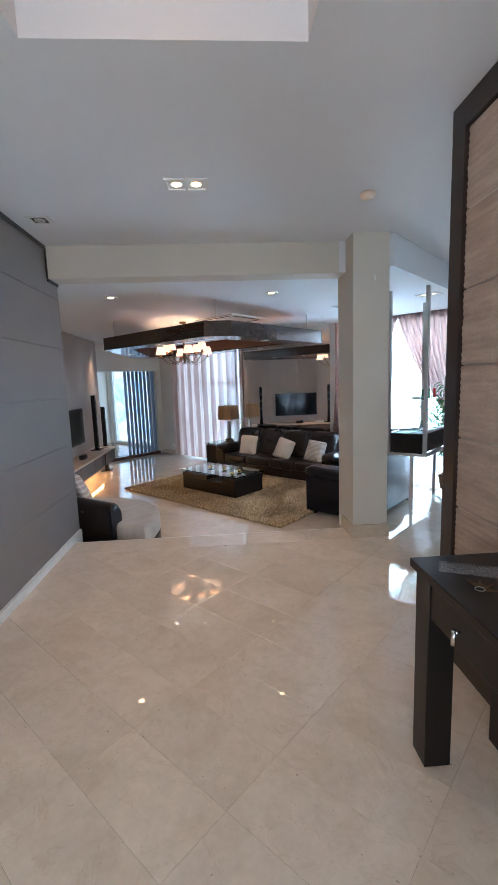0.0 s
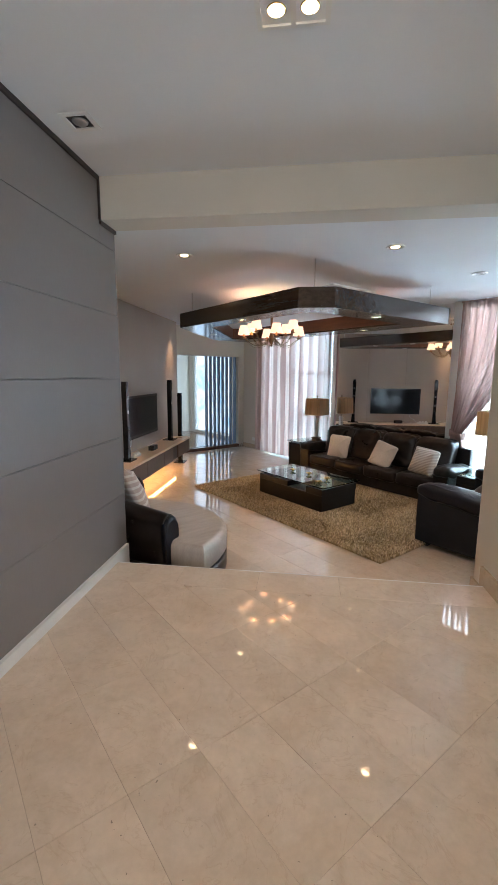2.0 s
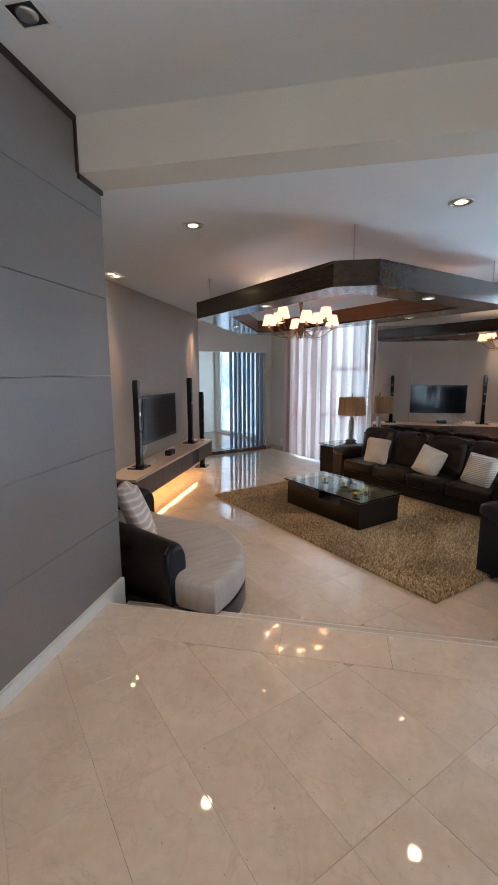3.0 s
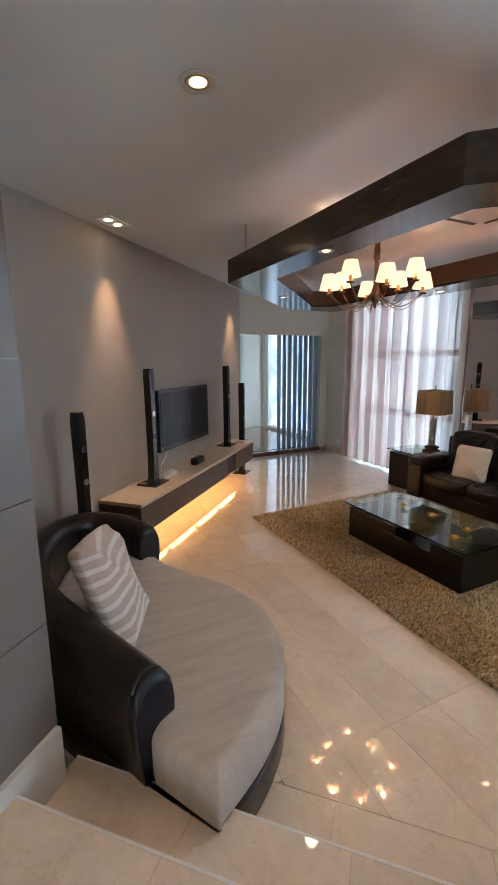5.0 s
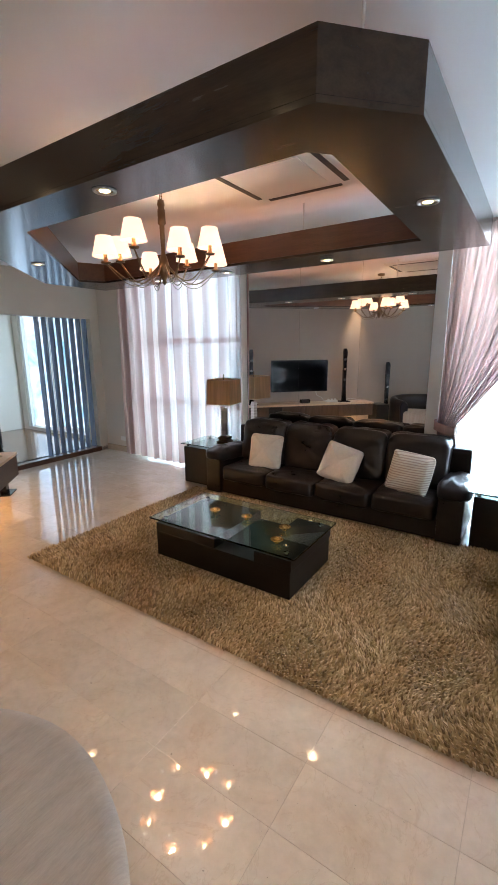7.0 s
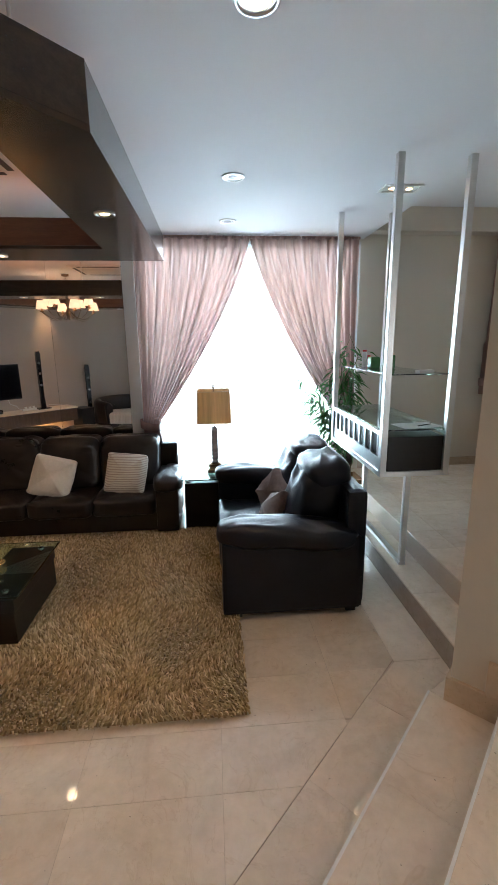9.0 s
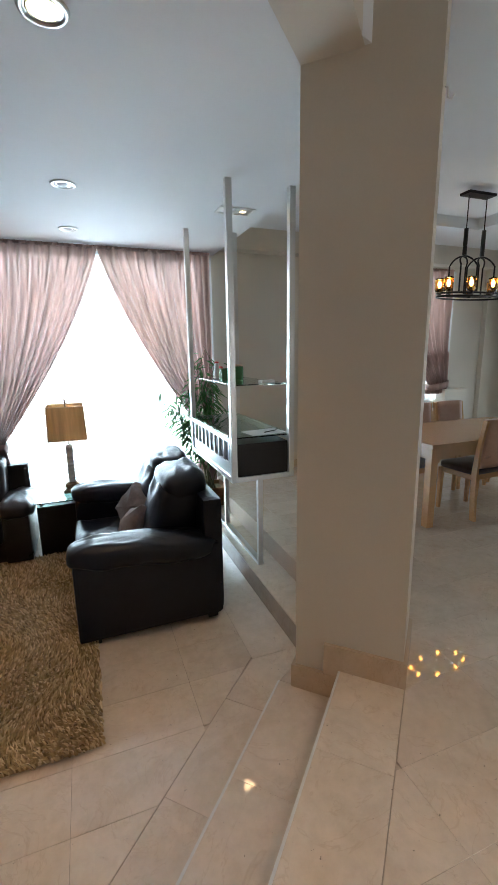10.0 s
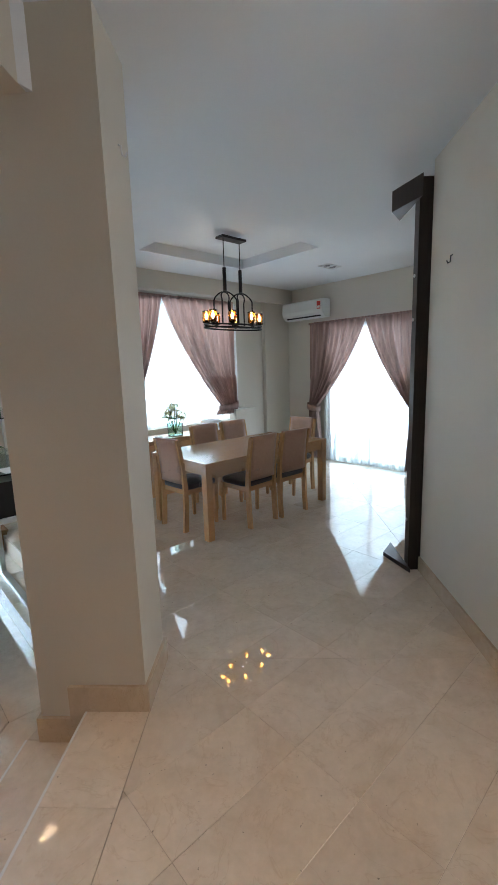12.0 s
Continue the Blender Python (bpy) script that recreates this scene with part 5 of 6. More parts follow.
for k in range(8):
    a = math.tau * k / 8 + 0.25
    rr = 0.40 if k % 2 else 0.365
    top = 2.15 if k % 2 else 2.21
    ca, sa = math.cos(a), math.sin(a)
    bm = NB()
    path = []
    for s in range(13):
        t = s / 12
        r = 0.02 + (rr - 0.02) * t
        zz = 2.08 - 0.13 * math.sin(math.pi * min(1, t * 1.02)) + (top - 0.10 - 2.08) * t ** 3
        path.append((r * ca, r * sa, zz))
    path += [(rr * 1.01 * ca, rr * 1.01 * sa, top - 0.09)]
    tube(bm, path, 0.0048, 8)
    tube(bm, [(x_ * 1.0, y_ * 1.0, zz - 0.03 * math.sin(math.pi * i / 13)) for i, (x_, y_, zz) in enumerate(path)], 0.0028, 6)
    part("arm", bm, M["bronze"], ck)
    bm = NB()
    lathe(bm, [(0.004, -0.015), (0.03, -0.01), (0.034, 0.0), (0.014, 0.006), (0.012, 0.05), (0.004, 0.05)], (rr * ca, rr * sa, top - 0.09), 14)
    part("candle_cup", bm, M["bronze"], ck)
    bm = NB()
    lathe(bm, [(0.086, -0.055), (0.054, 0.072)], (rr * ca, rr * sa, top), 24)
    bm.faces.ensure_lookup_table()
    for f_ in [f for f in bm.faces if len(f.verts) > 4]:
        bm.faces.remove(f_)
    sh = part("shade", bm, M["shade_lit"], ck, "small cream cloth shade, lit")
    sh.modifiers.new("thick", "SOLIDIFY").thickness = 0.003
    bm = NB()
    lathe(bm, [(0.002, -0.03), (0.014, -0.02), (0.018, 0.0), (0.010, 0.025), (0.002, 0.035)], (rr * ca, rr * sa, top), 10)
    part("bulb", bm, M["bulb"], ck)
for k in (0, 2, 4, 6):
    a = math.tau * k / 8 + 0.25
    lamp("chandelier_light", "POINT", (-5.06 + 0.365 * math.cos(a), 5.61 + 0.365 * math.sin(a), 2.235), (0, 0, 0), 3.0, WARM, 0.02)
# hidden light on top of the canopy boards
for (x, y), (sx, sy), e in (((-4.4, 4.62), (1.9, 0.12), 0.2), ((-5.2, 6.68), (3.2, 0.12), 0.8), ((-3.28, 5.7), (0.12, 1.4), 0.06)):
    lamp("cove_light", "AREA", (x, y, 2.30), (x, y, 3), e, (1.0, 0.42, 0.20), sx, sy)
tc = hall(1.2, 0.84)
lamp("tray_light", "POINT", (tc.x, tc.y, CH + 0.08), (0, 0, 0), 0.8, (1, 0.42, 0.12), 0.06)

# ---- next room seen through the opening ----
op = thing("slatted_screen", "blue-grey vertical slats in the opening to the next room", "screen", (-9.3, 7.05, -0.27))
for k in range(8):
    boxed("slat", (-0.05, 0.05, 0.06 + k * 0.122, 0.085 + k * 0.122, 0.0, 2.235), M["slat"], op)
bm = NB()
box(bm, -9.30, -9.17, 6.25, 8.03, FL + 0.001, -0.262, bev=0.004)
solid("door_sill", bm, M["canopy_red"], "reddish timber sill of the opening", "sill")
bl = thing("roller_blind", "pale roller blind lowered over a bright window in the next room", "blind", (-12.16, 6.9, 0))
boxed("blind_cloth", (0, 0.004, -0.95, 0.85, 0.30, 2.12), M["blind"], bl)
boxed("blind_tube", (-0.02, 0.05, -0.97, 0.87, 2.12, 2.20), M["white"], bl, bev=0.01)
boxed("bottom_bar", (-0.004, 0.012, -0.95, 0.85, 0.28, 0.30), M["white"], bl)
nb = thing("window_5", "white framed window of the next room, full of daylight", "window")
nb["kind"] = "structure"
boxed("window_frame", [(-11.96, -11.9, 8.32, 8.38, -0.2, 2.2), (-10.95, -10.90, 8.32, 8.38, -0.2, 2.2), (-9.95, -9.9, 8.32, 8.38, -0.2, 2.2)], M["white"], nb)
lamp("next_room_daylight", "AREA", (-10.9, 8.25, 1.2), (-10.9, 6, 1.0), 2.4, (0.55, 0.75, 1.0), 1.9, 1.9)

# ---- display shelf hung between ceiling and ledge ----
X0, X1, Y0, Y1 = -1.59, -1.13, 6.02, 7.23
ds = thing("display_shelf", "brushed steel display shelf with glass tops and dark drawer box", "display shelf")
for x in (X0, X1):
    for y in (Y0, Y1):
        boxed("post", (x - 0.022, x + 0.022, y - 0.022, y + 0.022, 0.60, CL), M["metal"], ds, bev=0.003)
for y in (6.15, 7.02):
    boxed("foot_post", (-1.355, -1.315, y - 0.02, y + 0.02, TREAD + 0.03, 0.60), M["metal"], ds, bev=0.003)
boxed("foot_rail", (-1.36, -1.31, 6.13, 7.30, TREAD, TREAD + 0.029), M["metal"], ds, bev=0.003)
for z0, z1 in ((0.60, 0.635), (0.895, 0.925)):
    for a in ((X0 - 0.021, X0 + 0.021, Y0 + 0.023, Y1 - 0.023), (X1 - 0.021, X1 + 0.021, Y0 + 0.023, Y1 - 0.023), (X0 + 0.023, X1 - 0.023, Y0 - 0.021, Y0 + 0.021), (X0 + 0.023, X1 - 0.023, Y1 - 0.021, Y1 + 0.021)):
        if z0 > 0.8 and a[2] < Y0 + 0.01:
            continue
        boxed("rail", (*a, z0, z1), M["metal"], ds, bev=0.002)
boxed("lower_plate", (X0 - 0.008, X0 + 0.008, Y0 + 0.023, Y1 - 0.023, 0.637, 0.73), M["metal"], ds)
for k in range(9):
    y = Y0 + 0.09 + k * 0.13
    boxed("baluster", (X0 - 0.008, X0 + 0.008, y - 0.012, y + 0.012, 0.731, 0.893), M["metal"], ds)
boxed("drawer_box", (X0 + 0.03, X1 - 0.03, Y0 - 0.012, Y1 - 0.03, 0.638, 0.885), M["espresso"], ds, bev=0.003, label="dark timber drawer box")
boxed("glass_top", (X0 - 0.01, X1 + 0.01, Y0 - 0.01, Y1 + 0.01, 0.927, 0.937), M["glass_green"], ds, bev=0.002)
boxed("glass_shelf", (X0 + 0.024, X1 - 0.024, Y0 - 0.005, Y1 + 0.005, 1.31, 1.318), M["glass_green"], ds, bev=0.002)


def jar(name, label, category, x, y, z, r, h, material, square=False, lid=None):
    j = thing(name, label, category, (x, y, z))
    bm = NB()
    lathe(bm, [(r * 0.9, 0), (r, 0.006), (r, h * 0.9), (r * 0.85, h)], seg=16, square=square)
    part("body", bm, material, j)
    if lid:
        bm = NB()
        lathe(bm, [(r * 0.85, h + 0.001), (r * 0.85, h + 0.014), (r * 0.3, h + 0.018)], seg=16)
        part("lid", bm, lid, j)
    return j


jar("glass_jar", "green glass jar on the glass shelf", "jar", -1.33, 6.62, 1.318, 0.045, 0.11, M["green"], lid=M["unit_top"])
jar("glass_jar", "small square green glass box on the glass shelf", "jar", -1.40, 6.78, 1.318, 0.04, 0.09, M["green"], True)
jar("bottle", "small white bottle on the glass shelf", "bottle", -1.42, 6.95, 1.318, 0.022, 0.13, M["paper"], lid=M["red"])
jar("bottle", "small red and white bottle on the glass shelf", "bottle", -1.36, 7.02, 1.318, 0.020, 0.10, M["red"])
bx = thing("small_box", "small white box lying on the glass shelf", "box", (-1.28, 6.12, 1.318), 12)
boxed("carton", (-0.06, 0.06, -0.025, 0.025, 0, 0.02), M["paper"], bx, bev=0.002)
ppr = thing("paper_sheet", "white papers on the glass top of the display shelf", "paper", (-1.30, 6.14, 0.937), 8)
boxed("sheet", (-0.15, 0.15, -0.10, 0.10, 0.0005, 0.003), M["paper"], ppr)
pn = thing("pen", "black pen lying on the papers", "pen", (-1.25, 6.12, 0.945), 25)
bm = NB()
tube(bm, [(-0.07, 0, 0), (0.06, 0, 0), (0.072, 0, 0)], [0.004, 0.004, 0.001], 8)
part("barrel", bm, M["black"], pn)

# ---- potted bamboo ----
pot = thing("potted_bamboo", "green artificial bamboo in a square woven planter by the window", "potted plant", (-1.30, 7.72, TREAD))
bm = NB()
lathe(bm, [(0.12, 0), (0.15, 0.20), (0.158, 0.205), (0.158, 0.225), (0.14, 0.225), (0.13, 0.17)], square=True)
part("planter", bm, M["terracotta"], pot)
boxed("soil", (-0.125, 0.125, -0.125, 0.125, 0.15, 0.185), M["stem"], pot)
rnd = random.Random(9)
stems = []
for k in range(7):
    a = rnd.uniform(0, math.tau)
    lean = Vector((math.cos(a), math.sin(a), 0)) * rnd.uniform(0.10, 0.30) + Vector((-0.38 + 0.07 * k, -0.05, 0))
    if lean.y > 0.12:
        lean.y = 0.12
    h = rnd.uniform(1.15, 1.70)
    path = [Vector((rnd.uniform(-0.06, 0.06), rnd.uniform(-0.06, 0.06), 0.17)) + lean * (i / 7) ** 1.8 + Vector((0, 0, h * i / 7)) for i in range(8)]
    stems.append(path)
    bm = NB()
    tube(bm, path, [0.010 * (1 - 0.7 * i / 7) for i in range(8)], 7)
    part("stem", bm, M["stem"], pot)


def bamboo_leaf(L_, w):
    bm = NB()
    rows = [(0, 0.0005), (0.2, 0.7), (0.45, 1.0), (0.75, 0.6), (1.0, 0.02)]
    pv = None
    for t, k in rows:
        x, z = L_ * t, -0.30 * L_ * t * t
        row = [bm.verts.new((x, -w * k, z + w * k * 0.3)), bm.verts.new((x, 0, z)), bm.verts.new((x, w * k, z + w * k * 0.3))]
        if pv:
            bm.faces.new((pv[0], row[0], row[1], pv[1]))
            bm.faces.new((pv[1], row[1], row[2], pv[2]))
        pv = row
    me = bpy.data.meshes.new("leaf")
    bm.to_mesh(me)
    bm.free()
    me.materials.append(M["leaf"])
    return me


leaves = [bamboo_leaf(l_, w_) for l_, w_ in ((0.15, 0.015), (0.18, 0.017), (0.125, 0.013))]
for k in range(300):
    path = rnd.choice(stems)
    t = rnd.triangular(1.8, 6.9, 4.0)
    i = int(t)
    at = path[i].lerp(path[i + 1], t - i)
    a = rnd.uniform(0, math.tau)
    reach = rnd.uniform(0.02, 0.16)
    at = at + Vector((math.cos(a), min(0.3, math.sin(a)), rnd.uniform(-0.1, 0.5) * 0.4)) * reach
    at.y = min(at.y, 0.26)
    lf = new("leaf", rnd.choice(leaves))
    lf.parent = pot
    az = math.degrees(a) + rnd.uniform(-50, 50)
    if math.sin(radians(az)) > 0.3 and at.y > 0.1:
        az = -az
    lf.matrix_basis = pose(at.x, at.y, at.z, rnd.uniform(-30, 30), rnd.uniform(-10, 45), az)

# the rest of the foliage, too dense to count
rnd = random.Random(31)
vs, fs = [], []
for k in range(420):
    path = rnd.choice(stems)
    t = rnd.triangular(1.6, 6.9, 3.6)
    i = int(t)
    at = path[i].lerp(path[i + 1], t - i)
    a = rnd.uniform(0, math.tau)
    at = at + Vector((math.cos(a), min(0.3, math.sin(a)), rnd.uniform(-0.3, 0.4))) * rnd.uniform(0.02, 0.15)
    at.y = min(at.y, 0.24)
    az = a + rnd.uniform(-0.9, 0.9)
    if math.sin(az) > 0.3:
        az = -az
    m_ = Matrix.Translation(at) @ Matrix.Rotation(az, 4, "Z") @ Matrix.Rotation(rnd.uniform(-0.2, 0.9), 4, "Y") @ Matrix.Rotation(rnd.uniform(-0.6, 0.6), 4, "X")
    l_, w_ = rnd.uniform(0.10, 0.17), rnd.uniform(0.008, 0.013)
    n0 = len(vs)
    vs += [tuple(m_ @ Vector(q)) for q in ((0, 0, 0), (l_ * 0.4, -w_, 0.003), (l_ * 0.4, 0, -0.01), (l_ * 0.4, w_, 0.003), (l_, 0, -0.3 * l_))]
    fs += [(n0, n0 + 1, n0 + 2), (n0, n0 + 2, n0 + 3), (n0 + 1, n0 + 4, n0 + 2), (n0 + 2, n0 + 4, n0 + 3)]
me = bpy.data.meshes.new("foliage")
me.from_pydata(vs, [], fs)
me.materials.append(M["leaf"])
fo = new("foliage", me)
fo.parent = pot
tagged(fo, kind="stuff")

# ---- dining room ----
dt = thing("dining_table", "pale beech dining table under a clear plastic cover", "dining table", (1.03, 6.345, 0))
TL, TW = 0.895, 0.47
boxed("tabletop", (-TL, TL, -TW, TW, 0.715, 0.75), M["beech"], dt, bev=0.004)
boxed("apron", [(-TL + 0.07, TL - 0.07, -TW + 0.02, -TW + 0.045, 0.63, 0.713)], M["beech"], dt)
boxed("apron", [(-TL + 0.07, TL - 0.07, TW - 0.045, TW - 0.02, 0.63, 0.713)], M["beech"], dt)
boxed("apron", [(-TL + 0.02, -TL + 0.045, -TW + 0.07, TW - 0.07, 0.63, 0.713)], M["beech"], dt)
boxed("apron", [(TL - 0.045, TL - 0.02, -TW + 0.07, TW - 0.07, 0.63, 0.713)], M["beech"], dt)
for sx in (-1, 1):
    for sy in (-1, 1):
        x, y = sx * (TL - 0.038), sy * (TW - 0.038)
        boxed("leg", (x - 0.036, x + 0.036, y - 0.036, y + 0.036, 0, 0.713), M["beech"], dt, bev=0.004)
cover = thing("plastic_table_cover", "clear plastic sheet over the dining table with hanging crumpled edges", "table cover", (1.03, 6.345, 0.752))
bm = NB()
peri = []
N_ = 60
for (ax, ay), (bx_, by_) in (((-TL, -TW), (TL, -TW)), ((TL, -TW), (TL, TW)), ((TL, TW), (-TL, TW)), ((-TL, TW), (-TL, -TW))):
    for i in range(N_):
        peri.append((ax + (bx_ - ax) * i / N_, ay + (by_ - ay) * i / N_))
levels_ = []
for q in range(7):
    ring = []
    for i, (x, y) in enumerate(peri):
        corner = min(abs((i % N_) / N_), abs(1 - (i % N_) / N_))
        drop = (0.17 + 0.10 * noise.noise(Vector((i * 0.05, 3, 0))) + 0.20 * max(0, 1 - corner * 9)) * q / 6
        out = 0.008 + (0.05 * math.sin(i * 0.55) * noise.noise(Vector((i * 0.06, 7, 1))) + 0.02) * (q / 6)
        n_ = Vector((x / TL if abs(x) > TL * 0.99 else 0, y / TW if abs(y) > TW * 0.99 else 0, 0))
        ring.append(bm.verts.new((x + n_.x * out, y + n_.y * out, 0.001 - drop)))
    levels_.append(ring)
for a, b in zip(levels_, levels_[1:]):
    for i in range(len(a)):
        bm.faces.new((a[i], a[(i + 1) % len(a)], b[(i + 1) % len(a)], b[i])).smooth = True
bm.faces.new(levels_[0])
part("sheet", bm, M["plastic_film"], cover)


def dining_chair(at, rz):
    """Origin at the floor in the middle of the seat; the sitter looks along +y."""
    c = thing("dining_chair", "beech dining chair with tall dusty-rose back and dark seat", "dining chair", at, rz, "chairs round the table")
    for sx in (-1, 1):
        x = sx * 0.19
        bm = NB()
        sec = [(-0.20, 0.0), (-0.185, 0.22), (-0.18, 0.45), (-0.195, 0.66), (-0.245, 0.93)]
        pv = None
        for y, z in sec:
            w, dd = 0.014, 0.02 + 0.006 * (z < 0.5)
            ring = [bm.verts.new((x + i * w, y + j * dd, z)) for i, j in ((-1, -1), (1, -1), (1, 1), (-1, 1))]
            if pv:
                for k in range(4):
                    bm.faces.new((pv[k], pv[(k + 1) % 4], ring[(k + 1) % 4], ring[k]))
            else:
                bm.faces.new(ring[::-1])
            pv = ring
        bm.faces.new(pv)
        part("leg", bm, M["beech"], c)
        bm = NB()
        pv = None
        for y, z, w in ((0.20, 0.0, 0.014), (0.195, 0.42, 0.020)):
            ring = [bm.verts.new((x + i * w, y + j * w, z)) for i, j in ((-1, -1), (1, -1), (1, 1), (-1, 1))]
            if pv:
                for k in range(4):
                    bm.faces.new((pv[k], pv[(k + 1) % 4], ring[(k + 1) % 4], ring[k]))
            else:
                bm.faces.new(ring[::-1])
            pv = ring
        bm.faces.new(pv)
        part("leg", bm, M["beech"], c)
    boxed("seat_rail", [(-0.20, 0.20, -0.175, 0.205, 0.375, 0.425)], M["beech"], c, bev=0.004)
    bm = NB()
    cushion(bm, 0.43, 0.42, 0.075, 6, 0.2, Matrix.Translation((0, 0.02, 0.452)), 0.006, 12)
    part("seat", bm, M["seat_dark"], c, "dark upholstered seat")
    bm = NB()
    grid = []
    for i in range(9):
        z = 0.49 + 0.45 * i / 8
        y = -0.176 - 0.05 * ((z - 0.45) / 0.48) ** 1.4
        grid.append([[bm.verts.new((x, y + d - 0.012 * (1 - (x / 0.18) ** 2), z)) for x in [-0.176 + 0.352 * k / 8 for k in range(9)]] for d in (0.016, -0.026)])
    for a, b in zip(grid, grid[1:]):
        for k in range(8):
            bm.faces.new((a[0][k], a[0][k + 1], b[0][k + 1], b[0][k])).smooth = True
            bm.faces.new((a[1][k + 1], a[1][k], b[1][k], b[1][k + 1])).smooth = True
        for k, f_ in ((0, 0), (8, 1)):
            bm.faces.new((a[0][k], b[0][k], b[1][k], a[1][k]) if f_ == 0 else (a[0][k], a[1][k], b[1][k], b[0][k]))
    for g, up in ((grid[0], False), (grid[-1], True)):
        for k in range(8):
            bm.faces.new((g[0][k], g[0][k + 1], g[1][k + 1], g[1][k]) if up else (g[0][k], g[1][k], g[1][k + 1], g[0][k + 1]))
    bmesh.ops.recalc_face_normals(bm, faces=bm.faces)
    part("backrest", bm, M["chair_cloth"], c, "tall dusty-rose upholstered backrest")
    return c


c0 = dining_chair((0.83, 6.06, 0), 2)
for at, rz in (((1.30, 6.04, 0), -3), ((0.33, 6.45, 0), -88), ((0.99, 6.79, 0), 180), ((1.46, 6.80, 0), 178), ((1.99, 6.48, 0), 92)):
    copy_thing(c0, pose(*at, 0, 0, rz))

sb = thing("sideboard", "low pale beech sideboard under the dining room window", "sideboard", (1.22, 7.76, 0))
boxed("carcass", (-0.72, 0.72, -0.20, 0.19, 0.0, 0.70), M["beech"], sb, bev=0.003)
boxed("top", (-0.74, 0.74, -0.22, 0.20, 0.702, 0.735), M["beech"], sb, bev=0.004)
for k in range(3):
    x0 = -0.70 + k * 0.47
    d = boxed("door", (x0, x0 + 0.465, -0.218, -0.201, 0.05, 0.685), M["beech"], sb, bev=0.003)
    bm = NB()
    tube(bm, [(x0 + 0.40, -0.22, 0.52), (x0 + 0.40, -0.24, 0.52), (x0 + 0.40, -0.24, 0.42), (x0 + 0.40, -0.22, 0.42)], 0.005, 6)
    part("handle", bm, M["chrome"], d, "chrome handle")
bm = NB()
box(bm, 2.36, 2.78, 7.98, 8.199, 0, 0.96, bev=0.004)
solid("window_ledge", bm, M["wall"], "cream painted ledge beside the dining room window", "ledge")
vs_ = thing("flower_vase", "cream hydrangeas in a square glass vase on the sideboard", "vase of flowers", (1.00, 7.68, 0.735))
bm = NB()
lathe(bm, [(0.052, 0.0), (0.055, 0.13), (0.050, 0.13), (0.047, 0.01)], square=True)
part("vase", bm, M["glass_green"], vs_)
for k in range(7):
    a = k * 0.9
    at = Vector((0.075 * math.cos(a), 0.075 * math.sin(a), 0.20 + 0.06 * ((k * 5) % 3) / 2)) if k else Vector((0, 0, 0.29))
    bm = NB()
    tube(bm, [(0, 0, 0.02), tuple(at * 0.6), tuple(at)], 0.004, 6)
    part("stalk", bm, M["leaf"], vs_)
    bm = NB()
    for q in range(34):
        g = Vector((rnd.gauss(0, 1), rnd.gauss(0, 1), rnd.gauss(0, 1))).normalized()
        m = Matrix.Translation(at + g * 0.042) @ g.to_track_quat("Z", "Y").to_matrix().to_4x4()
        for w in range(4):
            mm = m @ Matrix.Rotation(w * math.pi / 2, 4, "Z")
            f_ = bm.faces.new([bm.verts.new(mm @ Vector(p)) for p in ((0, 0, 0), (0.009, 0.005, 0.003), (0.016, 0, 0.005), (0.009, -0.005, 0.003))])
    part("bloom", bm, M["flower"], vs_)
for k in range(9):
    lf = new("leaf", leaves[k % 3])
    lf.parent = vs_
    lf.matrix_basis = pose(0, 0, 0.16, 0, -25, k * 41)
vs_.scale = (1.35, 1.35, 1.35)
tw = thing("folded_towels", "pile of folded white towels on the sideboard", "towels", (1.60, 7.70, 0.735))
for k in range(3):
    bm = NB()
    cushion(bm, 0.30 - 0.02 * k, 0.22, 0.055, 5, 0.15, Matrix.Translation((0.01 * k, 0, 0.028 + k * 0.05)) @ Matrix.Rotation(0.1 * k, 4, "Z"), 0.012, 12, k)
    part("towel", bm, M["towel"], tw)

# pendant over the table
pd = thing("pendant_light", "black iron oval pendant with eight lit amber glass jars", "pendant light", (1.13, 6.55, 0))
boxed("ceiling_plate", (-0.17, 0.17, -0.06, 0.06, CH + 0.045, CH + 0.07), M["iron"], pd, bev=0.004)
for sx in (-1, 1):
    x = sx * 0.115
    bm = NB()
    tube(bm, [(x, 0, CH + 0.045), (x, 0, 2.66)], 0.005, 8)
    part("rod", bm, M["iron"], pd)
    bm = NB()
    tube(bm, [(x, 0, 2.68), (x, 0, 2.44)], 0.020, 14)
    part("sleeve", bm, M["iron"], pd)
    for y in (-0.07, 0.07):
        bm = NB()
        path = [(x - 0.105, y, 2.09), (x - 0.105, y, 2.34)] + [(x - 0.105 * math.cos(t), y * (1 - 0.8 * math.sin(t)), 2.34 + 0.09 * math.sin(t)) for t in [math.pi * i / 12 for i in range(1, 12)]] + [(x + 0.105, y, 2.34), (x + 0.105, y, 2.09)]
        tube(bm, path, 0.008, 8)
        part("hoop", bm, M["iron"], pd)
oval = [(0.40 * math.cos(t), 0.16 * math.sin(t)) for t in [math.tau * i / 48 for i in range(48)]]
for z in (2.075, 2.045):
    bm = NB()
    tube(bm, [(x, y, z) for x, y in oval + oval[:1]], 0.009, 8, caps=False)
    part("ring", bm, M["iron"], pd)
